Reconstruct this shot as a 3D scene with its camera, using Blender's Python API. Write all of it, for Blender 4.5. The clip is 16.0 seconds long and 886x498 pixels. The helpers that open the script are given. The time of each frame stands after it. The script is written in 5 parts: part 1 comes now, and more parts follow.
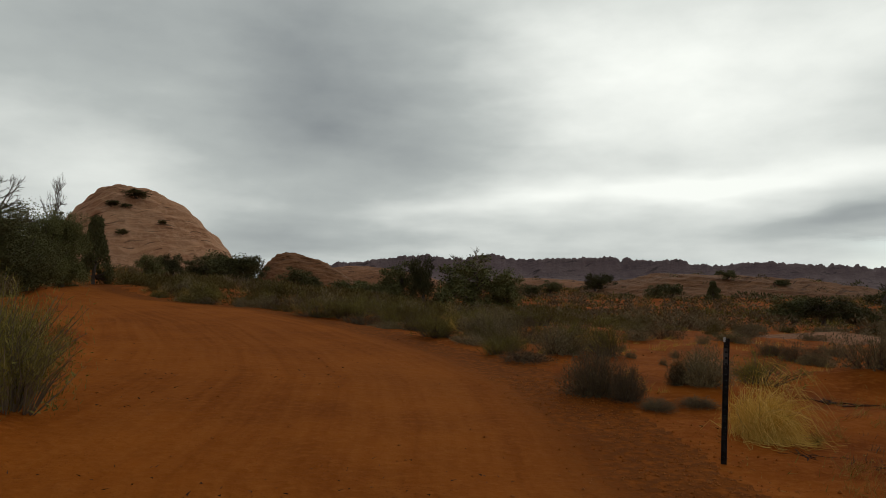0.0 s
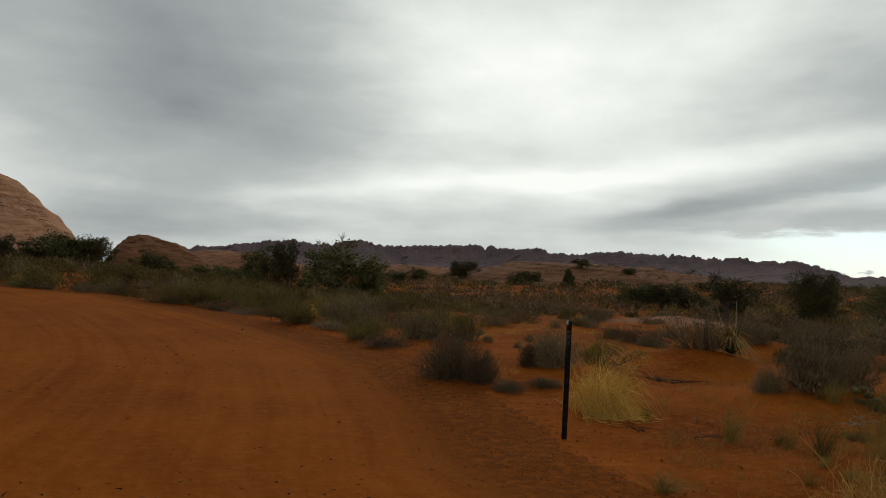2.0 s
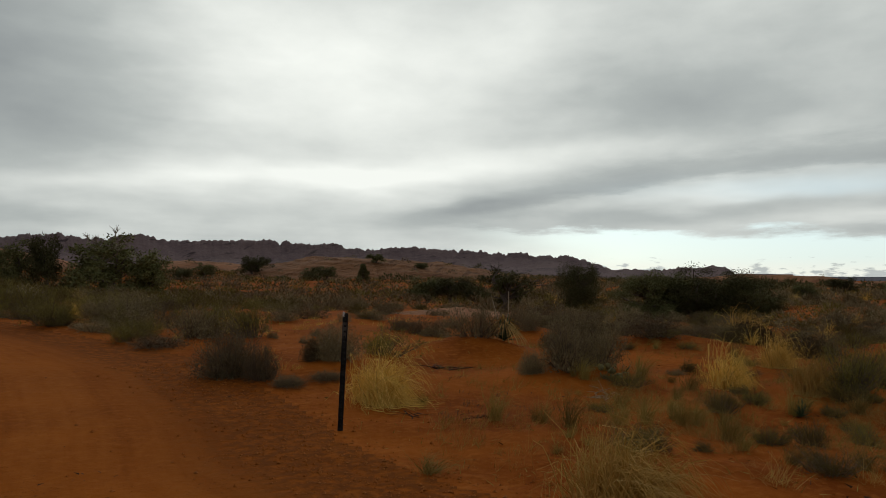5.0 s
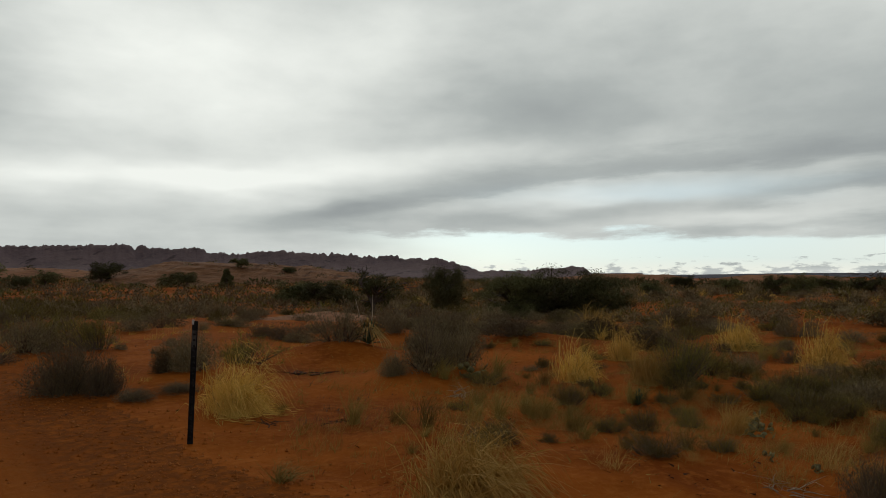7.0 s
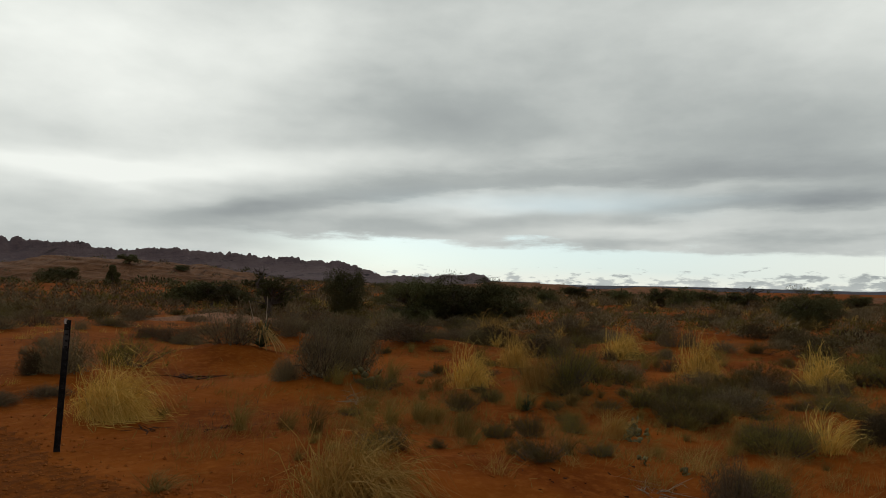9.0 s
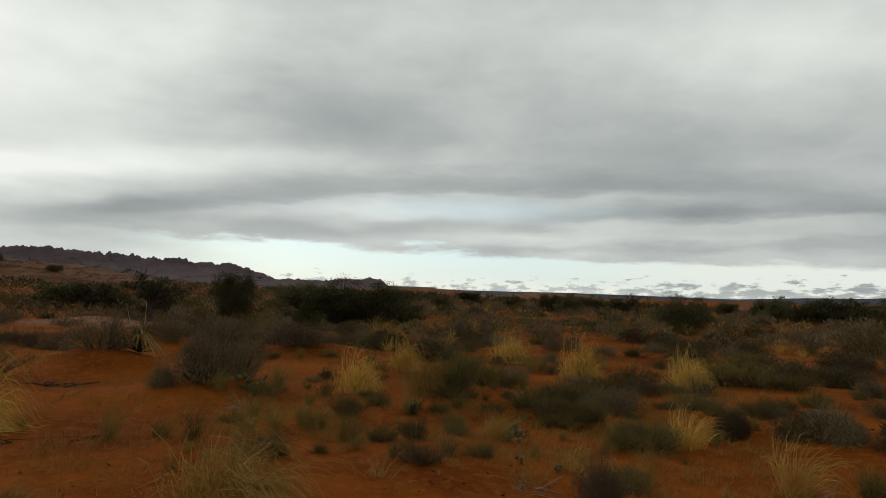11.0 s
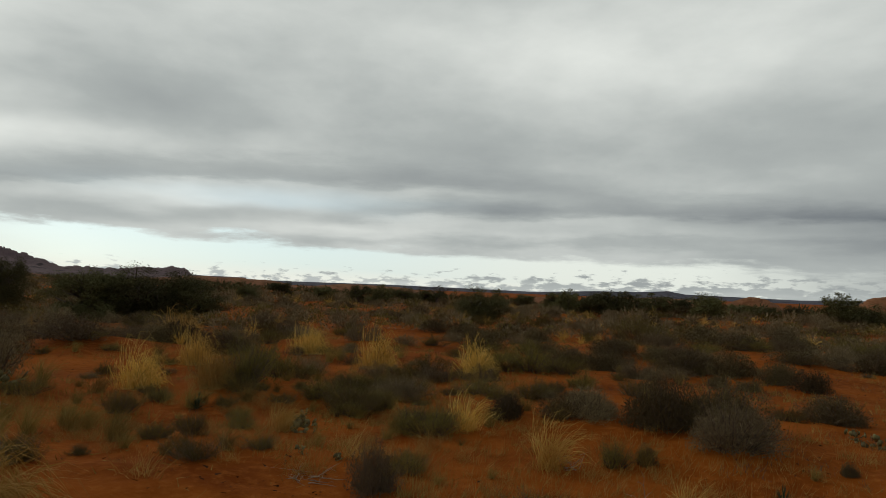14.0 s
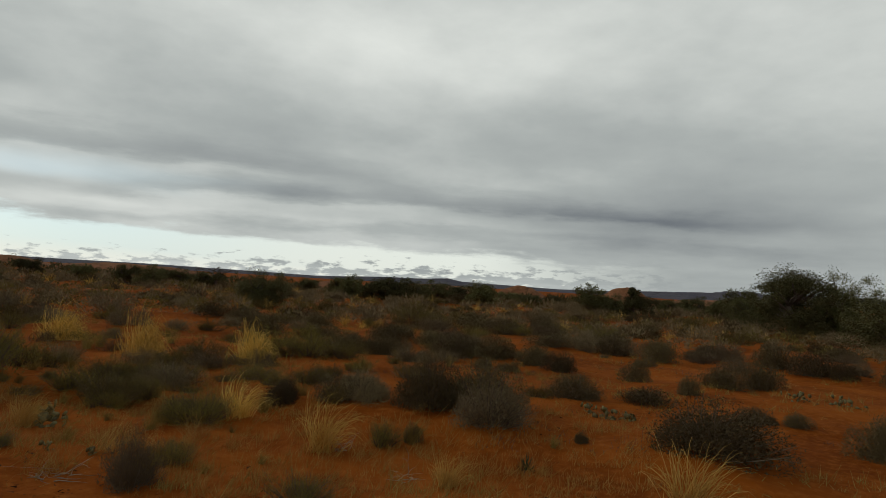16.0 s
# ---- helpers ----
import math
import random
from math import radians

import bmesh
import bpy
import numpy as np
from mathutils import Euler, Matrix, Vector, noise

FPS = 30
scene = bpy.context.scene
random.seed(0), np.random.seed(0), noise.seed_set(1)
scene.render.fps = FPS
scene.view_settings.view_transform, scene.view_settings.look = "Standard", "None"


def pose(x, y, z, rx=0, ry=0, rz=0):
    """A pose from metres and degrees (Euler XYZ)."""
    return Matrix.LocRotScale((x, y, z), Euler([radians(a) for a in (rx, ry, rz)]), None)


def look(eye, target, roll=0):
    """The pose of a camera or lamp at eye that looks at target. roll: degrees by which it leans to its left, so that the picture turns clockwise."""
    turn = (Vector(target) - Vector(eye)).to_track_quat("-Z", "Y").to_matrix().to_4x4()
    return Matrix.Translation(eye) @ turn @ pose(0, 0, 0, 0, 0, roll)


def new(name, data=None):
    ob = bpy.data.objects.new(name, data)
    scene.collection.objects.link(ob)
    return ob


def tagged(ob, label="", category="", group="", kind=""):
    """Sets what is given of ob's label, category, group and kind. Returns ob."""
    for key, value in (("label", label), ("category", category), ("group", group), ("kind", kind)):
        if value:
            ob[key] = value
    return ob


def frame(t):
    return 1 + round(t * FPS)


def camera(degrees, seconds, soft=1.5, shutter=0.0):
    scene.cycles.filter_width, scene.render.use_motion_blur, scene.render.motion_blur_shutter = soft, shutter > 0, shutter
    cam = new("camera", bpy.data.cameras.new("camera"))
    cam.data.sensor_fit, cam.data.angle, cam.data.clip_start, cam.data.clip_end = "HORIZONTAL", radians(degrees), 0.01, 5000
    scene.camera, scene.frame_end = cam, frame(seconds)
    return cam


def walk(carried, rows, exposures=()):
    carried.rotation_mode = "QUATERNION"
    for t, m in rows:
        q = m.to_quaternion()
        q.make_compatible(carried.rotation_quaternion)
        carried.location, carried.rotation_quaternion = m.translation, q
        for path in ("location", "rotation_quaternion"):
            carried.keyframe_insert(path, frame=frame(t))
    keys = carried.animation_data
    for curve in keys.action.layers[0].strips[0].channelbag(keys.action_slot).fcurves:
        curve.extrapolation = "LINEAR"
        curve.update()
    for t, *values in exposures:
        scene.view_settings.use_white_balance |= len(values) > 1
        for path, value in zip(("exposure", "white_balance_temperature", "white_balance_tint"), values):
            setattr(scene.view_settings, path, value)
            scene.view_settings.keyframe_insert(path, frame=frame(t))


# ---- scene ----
cam = camera(66.6, 16.0, soft=0.85)
PATH = [
    (0.0, 0.005, 0.031, 0.039, -0.17, 3.59, 0.78),
    (0.5, 0.031, 0.015, 0.034, -3.60, 3.30, 0.90),
    (1.0, 0.062, 0.015, 0.033, -5.98, 3.03, 1.51),
    (1.5, 0.085, 0.022, 0.027, -8.65, 2.80, 1.36),
    (2.0, 0.118, 0.027, 0.022, -11.37, 2.62, 1.12),
    (2.5, 0.158, 0.026, 0.013, -14.19, 2.22, 0.78),
    (3.0, 0.189, 0.039, 0.009, -16.93, 2.30, 0.32),
    (3.5, 0.213, 0.024, 0.004, -19.78, 2.76, 0.51),
    (6.0, 0.355, -0.076, -0.007, -34.12, 2.40, -0.14),
    (6.5, 0.368, -0.115, -0.002, -36.77, 2.77, -0.40),
    (7.0, 0.397, -0.143, -0.002, -39.54, 2.68, -0.58),
    (7.5, 0.407, -0.155, -0.002, -41.88, 3.07, -0.52),
    (8.0, 0.414, -0.160, 0.001, -44.00, 3.05, 0.06),
    (8.5, 0.429, -0.172, 0.006, -46.09, 3.13, 0.42),
    (9.0, 0.443, -0.188, 0.005, -47.76, 3.13, 1.09),
    (11.5, 0.477, -0.313, 0.002, -59.16, 3.95, 1.79),
    (12.0, 0.483, -0.341, 0.001, -61.87, 4.07, 2.06),
    (12.5, 0.486, -0.383, 0.003, -64.50, 3.86, 2.03),
    (13.0, 0.498, -0.426, 0.005, -67.64, 4.04, 2.33),
    (13.5, 0.524, -0.468, 0.007, -70.34, 3.84, 1.95),
    (14.0, 0.534, -0.543, 0.003, -72.16, 3.49, 2.10),
    (14.5, 0.548, -0.596, 0.009, -76.12, 2.32, 1.51),
    (15.0, 0.534, -0.591, 0.025, -81.03, 3.97, 2.16),
    (15.5, 0.500, -0.584, 0.023, -86.17, 3.86, 3.15),
    (16.0, 0.424, -0.625, 0.025, -90.18, 3.04, 3.39),
]
EYE = 1.52
walk(cam, [(t, pose(x, y, EYE + z, 90 + p, 0, w) @ pose(0, 0, 0, 0, 0, r)) for t, x, y, z, w, p, r in PATH],
     [(0.0, 0.02), (1.5, 0.02), (3.5, 0.08), (6.0, -0.09), (12.5, -0.09), (16.0, -0.13)])


# ---------- light and sky ----------
def math_node(nt, op, a, b=None, c=None, clamp=False):
    n = nt.nodes.new("ShaderNodeMath")
    n.operation, n.use_clamp = op, clamp
    for i, v in enumerate((a, b, c)):
        if v is None:
            continue
        if isinstance(v, (int, float)):
            n.inputs[i].default_value = v
        else:
            nt.links.new(v, n.inputs[i])
    return n.outputs[0]


def mix_colour(nt, fac, a, b, blend="MIX"):
    n = nt.nodes.new("ShaderNodeMix")
    n.data_type, n.blend_type = "RGBA", blend
    for sock, v in ((n.inputs["Factor"], fac), (n.inputs[6], a), (n.inputs[7], b)):
        if isinstance(v, (int, float)):
            sock.default_value = v
        elif isinstance(v, tuple):
            sock.default_value = (*v, 1)
        else:
            nt.links.new(v, sock)
    return n.outputs[2]


def smooth(nt, v, lo, hi, to0=0.0, to1=1.0):
    n = nt.nodes.new("ShaderNodeMapRange")
    n.interpolation_type = "SMOOTHSTEP"
    nt.links.new(v, n.inputs[0])
    for i, k in enumerate((lo, hi, to0, to1)):
        n.inputs[i + 1].default_value = k
    return n.outputs[0]


def noise_of(nt, vec, scale, detail=4, rough=0.5):
    n = nt.nodes.new("ShaderNodeTexNoise")
    nt.links.new(vec, n.inputs["Vector"])
    n.inputs["Scale"].default_value, n.inputs["Detail"].default_value, n.inputs["Roughness"].default_value = scale, detail, rough
    return n.outputs["Fac"]


def vec3(nt, x, y, z=0.0):
    n = nt.nodes.new("ShaderNodeCombineXYZ")
    for i, v in enumerate((x, y, z)):
        if isinstance(v, (int, float)):
            n.inputs[i].default_value = v
        else:
            nt.links.new(v, n.inputs[i])
    return n.outputs[0]


SUN_AZ, SUN_EL = 18.0, 32.0        # degrees east of +y, above the horizon


def radians_of(nt, deg, shift):
    return math_node(nt, "MULTIPLY", math_node(nt, "SUBTRACT", deg, shift), 0.0174533)


def overcast_world():
    world = bpy.data.worlds.new("overcast")
    scene.world = world
    world.use_nodes = True
    nt = world.node_tree
    nt.nodes.clear()
    tc = nt.nodes.new("ShaderNodeTexCoord")
    sep = nt.nodes.new("ShaderNodeSeparateXYZ")
    nt.links.new(tc.outputs["Generated"], sep.inputs[0])
    x, y, z = sep.outputs
    az = math_node(nt, "MULTIPLY", math_node(nt, "ARCTAN2", x, y), 57.29578)
    el = math_node(nt, "MULTIPLY", math_node(nt, "ARCSINE", z), 57.29578)
    # cloud-deck coordinates: the deck seen in perspective, closing up towards the horizon
    lift = math_node(nt, "ADD", math_node(nt, "MAXIMUM", z, 0.0), 0.10)
    deck = vec3(nt, math_node(nt, "DIVIDE", x, lift), math_node(nt, "DIVIDE", y, lift))
    flat = vec3(nt, math_node(nt, "MULTIPLY", az, 0.045), math_node(nt, "MULTIPLY", el, 0.22))
    warp = math_node(nt, "SUBTRACT", noise_of(nt, flat, 1.2, 3), 0.5)
    warp2 = math_node(nt, "SUBTRACT", noise_of(nt, deck, 0.9, 3), 0.5)
    azw = math_node(nt, "MULTIPLY_ADD", warp, 9.0, az)
    elw = math_node(nt, "MULTIPLY_ADD", warp2, 3.0, el)
    low = smooth(nt, el, 0.0, 7.0)
    elw = math_node(nt, "ADD", el, math_node(nt, "MULTIPLY", math_node(nt, "SUBTRACT", elw, el), math_node(nt, "MULTIPLY_ADD", low, 0.8, 0.2)))
    val = math_node(nt, "MULTIPLY_ADD", noise_of(nt, deck, 0.75, 4, 0.5), 0.30, 0.47)
    val = math_node(nt, "ADD", val, math_node(nt, "MULTIPLY", math_node(nt, "SUBTRACT", noise_of(nt, vec3(nt, math_node(nt, "MULTIPLY", az, 0.075), math_node(nt, "MULTIPLY", el, 0.15), 7.0), 1.7, 5, 0.55), 0.5), 0.20))
    even = vec3(nt, math_node(nt, "MULTIPLY", az, 0.11), math_node(nt, "MULTIPLY", el, 0.24), 3.0)
    val = math_node(nt, "ADD", val, math_node(nt, "MULTIPLY", math_node(nt, "SUBTRACT", noise_of(nt, even, 1.6, 6, 0.55), 0.5), 0.10))
    # the thick and thin parts of the cloud deck
    for a0, e0, sa, se, tilt, amp in CLOUDS:
        da = math_node(nt, "SUBTRACT", azw, a0)
        de = math_node(nt, "SUBTRACT", math_node(nt, "MULTIPLY_ADD", da, -tilt, elw), e0)
        q = math_node(nt, "ADD", math_node(nt, "POWER", math_node(nt, "ABSOLUTE", math_node(nt, "DIVIDE", da, sa)), 2.0),
                      math_node(nt, "POWER", math_node(nt, "ABSOLUTE", math_node(nt, "DIVIDE", de, se)), 2.0))
        g = math_node(nt, "EXPONENT", math_node(nt, "MULTIPLY", q, -1.0))
        val = math_node(nt, "MULTIPLY_ADD", g, amp, val)
    # two long shelves of cloud with sharp undersides
    wave = math_node(nt, "MULTIPLY", math_node(nt, "SUBTRACT", noise_of(nt, flat, 2.4, 6, 0.6), 0.5), 2.4)
    for rise, fall, base, az0, az1, thick, amp in (((20, 58, 3.9), (72, 104, -2.2), 4.7, (23, 46), (94, 74), 2.8, -0.20), ((56, 78, 1.7), (86, 122, -1.5), 5.0, (58, 72), (124, 104), 2.0, -0.22),
                                                   ((60, 90, 0.5), (96, 124, -0.6), 3.5, (50, 66), (130, 112), 1.1, -0.10)):
        line = math_node(nt, "ADD", smooth(nt, az, rise[0], rise[1], base, base + rise[2]), smooth(nt, az, fall[0], fall[1], 0.0, fall[2]))
        over = math_node(nt, "ADD", math_node(nt, "SUBTRACT", el, line), wave)
        shelf = math_node(nt, "MULTIPLY", smooth(nt, over, -0.45, 0.45), smooth(nt, over, thick, 0.3))
        shelf = math_node(nt, "MULTIPLY", shelf, math_node(nt, "MULTIPLY", smooth(nt, azw, az0[0], az0[1]), smooth(nt, azw, az1[0], az1[1])))
        val = math_node(nt, "MULTIPLY_ADD", shelf, amp, val)
    # darker cloud added overhead and behind, mostly out of view, to dim the ground
    val = math_node(nt, "MULTIPLY_ADD", smooth(nt, el, 20.0, 48.0), -0.48, val)
    val = math_node(nt, "MULTIPLY_ADD", smooth(nt, math_node(nt, "COSINE", radians_of(nt, az, 42.0)), 0.15, -0.5), -0.35, val)
    ramp = nt.nodes.new("ShaderNodeValToRGB")
    nt.links.new(val, ramp.inputs[0])
    ramp.color_ramp.elements[0].position, ramp.color_ramp.elements[0].color = 0.02, (0.16, 0.175, 0.20, 1)
    ramp.color_ramp.elements[1].position, ramp.color_ramp.elements[1].color = 0.92, (0.97, 0.97, 0.93, 1)
    mid = ramp.color_ramp.elements.new(0.50)
    mid.color = (0.46, 0.48, 0.475, 1)
    sky = nt.nodes.new("ShaderNodeTexSky")
    sky.sky_type, sky.sun_disc = "NISHITA", False
    sky.sun_elevation, sky.sun_rotation = radians(SUN_EL), radians(SUN_AZ)
    clear = mix_colour(nt, 0.65, mix_colour(nt, 1.0, sky.outputs[0], (0.095, 0.105, 0.118), "MULTIPLY"), (0.84, 0.97, 1.0))
    # the clear strip under the edge of the deck
    top = math_node(nt, "MULTIPLY_ADD", az, -0.026, 5.1)
    edge = math_node(nt, "MULTIPLY_ADD", math_node(nt, "SUBTRACT", noise_of(nt, flat, 3.4, 6, 0.6), 0.5), 3.6, math_node(nt, "SUBTRACT", top, el))
    gap = math_node(nt, "MULTIPLY", smooth(nt, edge, -0.35, 0.55), smooth(nt, azw, 27.0, 44.0))
    gap = math_node(nt, "MULTIPLY", gap, smooth(nt, azw, 112.0, 92.0))
    puff = vec3(nt, math_node(nt, "MULTIPLY", az, 0.30), math_node(nt, "MULTIPLY", el, 0.95))
    lowc = math_node(nt, "ADD", noise_of(nt, puff, 2.2, 5, 0.55), math_node(nt, "MULTIPLY_ADD", el, -0.16, smooth(nt, az, 58.0, 96.0, 0.0, 0.11)))
    gap = math_node(nt, "MULTIPLY", gap, smooth(nt, lowc, 0.50, 0.36))
    glow = math_node(nt, "MAXIMUM", smooth(nt, el, 1.9, 0.3), smooth(nt, az, 58.0, 84.0, 0.0, 0.8))
    strip = mix_colour(nt, math_node(nt, "MULTIPLY", glow, 0.75), clear, (0.97, 0.94, 0.84))
    # thin cloud lets some blue through between the streaks
    da, de = math_node(nt, "DIVIDE", math_node(nt, "SUBTRACT", azw, 58.0), 11.0), math_node(nt, "DIVIDE", math_node(nt, "SUBTRACT", elw, 7.1), 0.85)
    thin = math_node(nt, "EXPONENT", math_node(nt, "MULTIPLY", math_node(nt, "ADD", math_node(nt, "MULTIPLY", da, da), math_node(nt, "MULTIPLY", de, de)), -1.0))
    cloud = mix_colour(nt, math_node(nt, "MULTIPLY", thin, 0.55), ramp.outputs[0], (0.60, 0.73, 0.80))
    col = mix_colour(nt, 1.0, mix_colour(nt, gap, cloud, strip), (0.97, 1.0, 0.985), "MULTIPLY")
    bg = nt.nodes.new("ShaderNodeBackground")
    nt.links.new(col, bg.inputs[0])
    bg.inputs[1].default_value = 1.0
    out = nt.nodes.new("ShaderNodeOutputWorld")
    nt.links.new(bg.outputs[0], out.inputs[0])


CLOUDS = [  # degrees: azimuth, elevation, spreads, slope; brightness
    (-9, 15, 12, 6.5, 0.12, -0.36), (-15, 24, 12, 7, 0.0, -0.24), (-1, 10.8, 7, 2.0, 0.12, -0.14), (-30, 20, 7, 5, 0.0, -0.18), (-26, 9, 8, 3, 0.0, 0.10),
    (18, 17, 13, 7, 0.0, 0.30), (22, 8.6, 12, 1.3, 0.06, 0.30), (32, 5.7, 9, 0.8, 0.10, -0.22), (5, 7.6, 10, 1.2, 0.1, 0.18), (32, 17, 6, 5, 0.0, 0.10),
    (52, 6.9, 9, 0.8, 0.04, 0.22), (47, 5.2, 12, 0.8, 0.02, -0.10), (78, 7.0, 4, 0.7, 0.0, -0.16), (94, 6.3, 5, 0.8, 0.0, -0.18), (62, 4.6, 9, 0.6, 0.0, 0.10),
    (-13, 4.2, 10, 1.7, 0.0, -0.22), (47, 14, 10, 3.5, -0.05, -0.20), (72, 12, 12, 4, -0.06, -0.14), (38, 19, 7, 4, 0.0, 0.12),
    (114, 7, 16, 5, 0.0, -0.24), (40, 10.5, 8, 1.0, 0.08, 0.14), (108, 5.5, 14, 3, 0.0, -0.14), (88, 1.3, 34, 0.9, 0.0, -0.22), (98, 12.5, 16, 3, 0.0, -0.10), (84, 19, 14, 4, 0.0, 0.12),
]
overcast_world()
sun = new("sun", bpy.data.lights.new("sun", "SUN"))
sun.data.energy, sun.data.angle, sun.data.color = 0.5, radians(30), (1.0, 0.95, 0.87)
sun.matrix_world = look((40 * math.sin(radians(SUN_AZ)), 40 * math.cos(radians(SUN_AZ)), 40 * math.tan(radians(SUN_EL))), (0, 0, 0))


# ---------- materials ----------
def material(name, rough=0.9):
    m = bpy.data.materials.new(name)
    m.use_nodes = True
    nt = m.node_tree
    b = nt.nodes["Principled BSDF"]
    b.inputs["Roughness"].default_value = rough
    b.inputs["Specular IOR Level"].default_value = 0.1
    return m, nt, b


def coords(nt):
    return nt.nodes.new("ShaderNodeNewGeometry").outputs["Position"]


def bump(nt, b, height, strength, distance):
    n = nt.nodes.new("ShaderNodeBump")
    n.inputs["Strength"].default_value, n.inputs["Distance"].default_value = strength, distance
    nt.links.new(height, n.inputs["Height"])
    nt.links.new(n.outputs[0], b.inputs["Normal"])


def scaled(nt, v, s):
    n = nt.nodes.new("ShaderNodeVectorMath")
    n.operation = "MULTIPLY"
    nt.links.new(v, n.inputs[0])
    n.inputs[1].default_value = s
    return n.outputs[0]


def sand(name, dark, mid, light, pebbles, tracks=False):
    m, nt, b = material(name, 1.0)
    b.inputs["Specular IOR Level"].default_value = 0.03
    p = coords(nt)
    big, fine = noise_of(nt, p, 0.55, 5, 0.6), noise_of(nt, p, 9.0, 6, 0.65)
    c = mix_colour(nt, smooth(nt, big, 0.32, 0.68), dark, mid)
    c = mix_colour(nt, math_node(nt, "MULTIPLY", smooth(nt, fine, 0.42, 0.75), 0.55), c, light)
    v = nt.nodes.new("ShaderNodeTexVoronoi")
    nt.links.new(p, v.inputs["Vector"])
    v.inputs["Scale"].default_value = 26.0
    spot = math_node(nt, "MULTIPLY", smooth(nt, v.outputs["Distance"], 0.26, 0.12), smooth(nt, noise_of(nt, p, 1.7, 3), 0.48, 0.64))
    c = mix_colour(nt, math_node(nt, "MULTIPLY", spot, pebbles), c, (0.10, 0.035, 0.015))
    if tracks:
        at = nt.nodes.new("ShaderNodeAttribute")
        at.attribute_name = "track"
        line = noise_of(nt, scaled(nt, at.outputs["Vector"], (2.6, 1.0, 1.0)), 1.6, 5, 0.6)
        c = mix_colour(nt, math_node(nt, "MULTIPLY", smooth(nt, line, 0.40, 0.66), 0.34), c, light)
        sep = nt.nodes.new("ShaderNodeSeparateXYZ")
        nt.links.new(at.outputs["Vector"], sep.inputs[0])
        shoulder = math_node(nt, "MULTIPLY", smooth(nt, math_node(nt, "ADD", sep.outputs[0], math_node(nt, "MULTIPLY", big, -1.2)), 1.2, 0.2), smooth(nt, fine, 0.30, 0.62))
        c = mix_colour(nt, math_node(nt, "MULTIPLY", shoulder, 0.7), c, (0.10, 0.028, 0.006))
        c = mix_colour(nt, math_node(nt, "MULTIPLY", smooth(nt, line, 0.46, 0.32), 0.18), c, tuple(0.62 * k for k in dark))
    nt.links.new(c, b.inputs["Base Color"])
    h = math_node(nt, "ADD", math_node(nt, "MULTIPLY", fine, 0.6), math_node(nt, "ADD", noise_of(nt, p, 2.5, 4), math_node(nt, "MULTIPLY", spot, 0.3)))
    bump(nt, b, h, 0.7, 0.05)
    return m


CLOD = sand("dry_clod", (0.28, 0.078, 0.014), (0.42, 0.135, 0.032), (0.55, 0.24, 0.09), 0.0)
SAND = sand("red_sand", (0.20, 0.045, 0.005), (0.36, 0.093, 0.010), (0.48, 0.155, 0.028), 0.7)
ROAD = sand("packed_sand", (0.25, 0.062, 0.006), (0.35, 0.092, 0.009), (0.42, 0.128, 0.020), 0.4, True)


def rock(name, a, b_, c_, strata, size):
    m, nt, b = material(name, 0.9)
    p = coords(nt)
    # cross-bedding: the layers dip one way and are bent
    dip = nt.nodes.new("ShaderNodeVectorRotate")
    dip.rotation_type = "EULER_XYZ"
    dip.inputs["Rotation"].default_value = (0.16, 0.30, 0.0)
    nt.links.new(p, dip.inputs["Vector"])
    bend = nt.nodes.new("ShaderNodeVectorMath")
    bend.operation = "ADD"
    nt.links.new(dip.outputs[0], bend.inputs[0])
    nt.links.new(vec3(nt, 0.0, 0.0, math_node(nt, "MULTIPLY", noise_of(nt, p, 0.06 / size, 3), 9.0 * size)), bend.inputs[1])
    p = bend.outputs[0]
    sp = scaled(nt, p, (0.12 / size, 0.12 / size, strata / size))
    lay = noise_of(nt, sp, 1.0, 6, 0.65)
    grain = noise_of(nt, p, 0.9 / size, 6, 0.6)
    c = mix_colour(nt, smooth(nt, lay, 0.33, 0.66), a, b_)
    c = mix_colour(nt, math_node(nt, "MULTIPLY", smooth(nt, grain, 0.45, 0.75), 0.7), c, c_)
    crack = smooth(nt, noise_of(nt, scaled(nt, p, (0.2 / size, 0.2 / size, 2.2 * strata / size)), 1.0, 3), 0.40, 0.33)
    c = mix_colour(nt, math_node(nt, "MULTIPLY", crack, 0.8), c, tuple(0.25 * k for k in a))
    big = smooth(nt, noise_of(nt, p, 0.09 / size, 4), 0.35, 0.65)
    c = mix_colour(nt, math_node(nt, "MULTIPLY", big, 0.35), c, c_)
    nt.links.new(c, b.inputs["Base Color"])
    bump(nt, b, math_node(nt, "ADD", lay, math_node(nt, "MULTIPLY", grain, 0.5)), 1.0, 0.6 * size)
    return m


SLICK = rock("slickrock", (0.34, 0.150, 0.074), (0.58, 0.30, 0.160), (0.68, 0.40, 0.24), 1.1, 1.0)
KNOB = rock("brown_ledge_rock", (0.12, 0.055, 0.026), (0.21, 0.095, 0.045), (0.27, 0.13, 0.065), 0.8, 1.6)
LEDGE = rock("layered_orange_rock", (0.13, 0.054, 0.022), (0.26, 0.116, 0.052), (0.33, 0.155, 0.074), 1.6, 1.0)
SLICK_FAR = rock("pale_slickrock", (0.17, 0.068, 0.028), (0.31, 0.132, 0.058), (0.40, 0.185, 0.09), 0.9, 1.4)
# dark brown rock, with purple-grey distance haze put into its base colours
RIDGE = rock("dark_hazed_ridge_rock", (0.125, 0.085, 0.088), (0.18, 0.122, 0.122), (0.21, 0.14, 0.128), 0.35, 14.0)
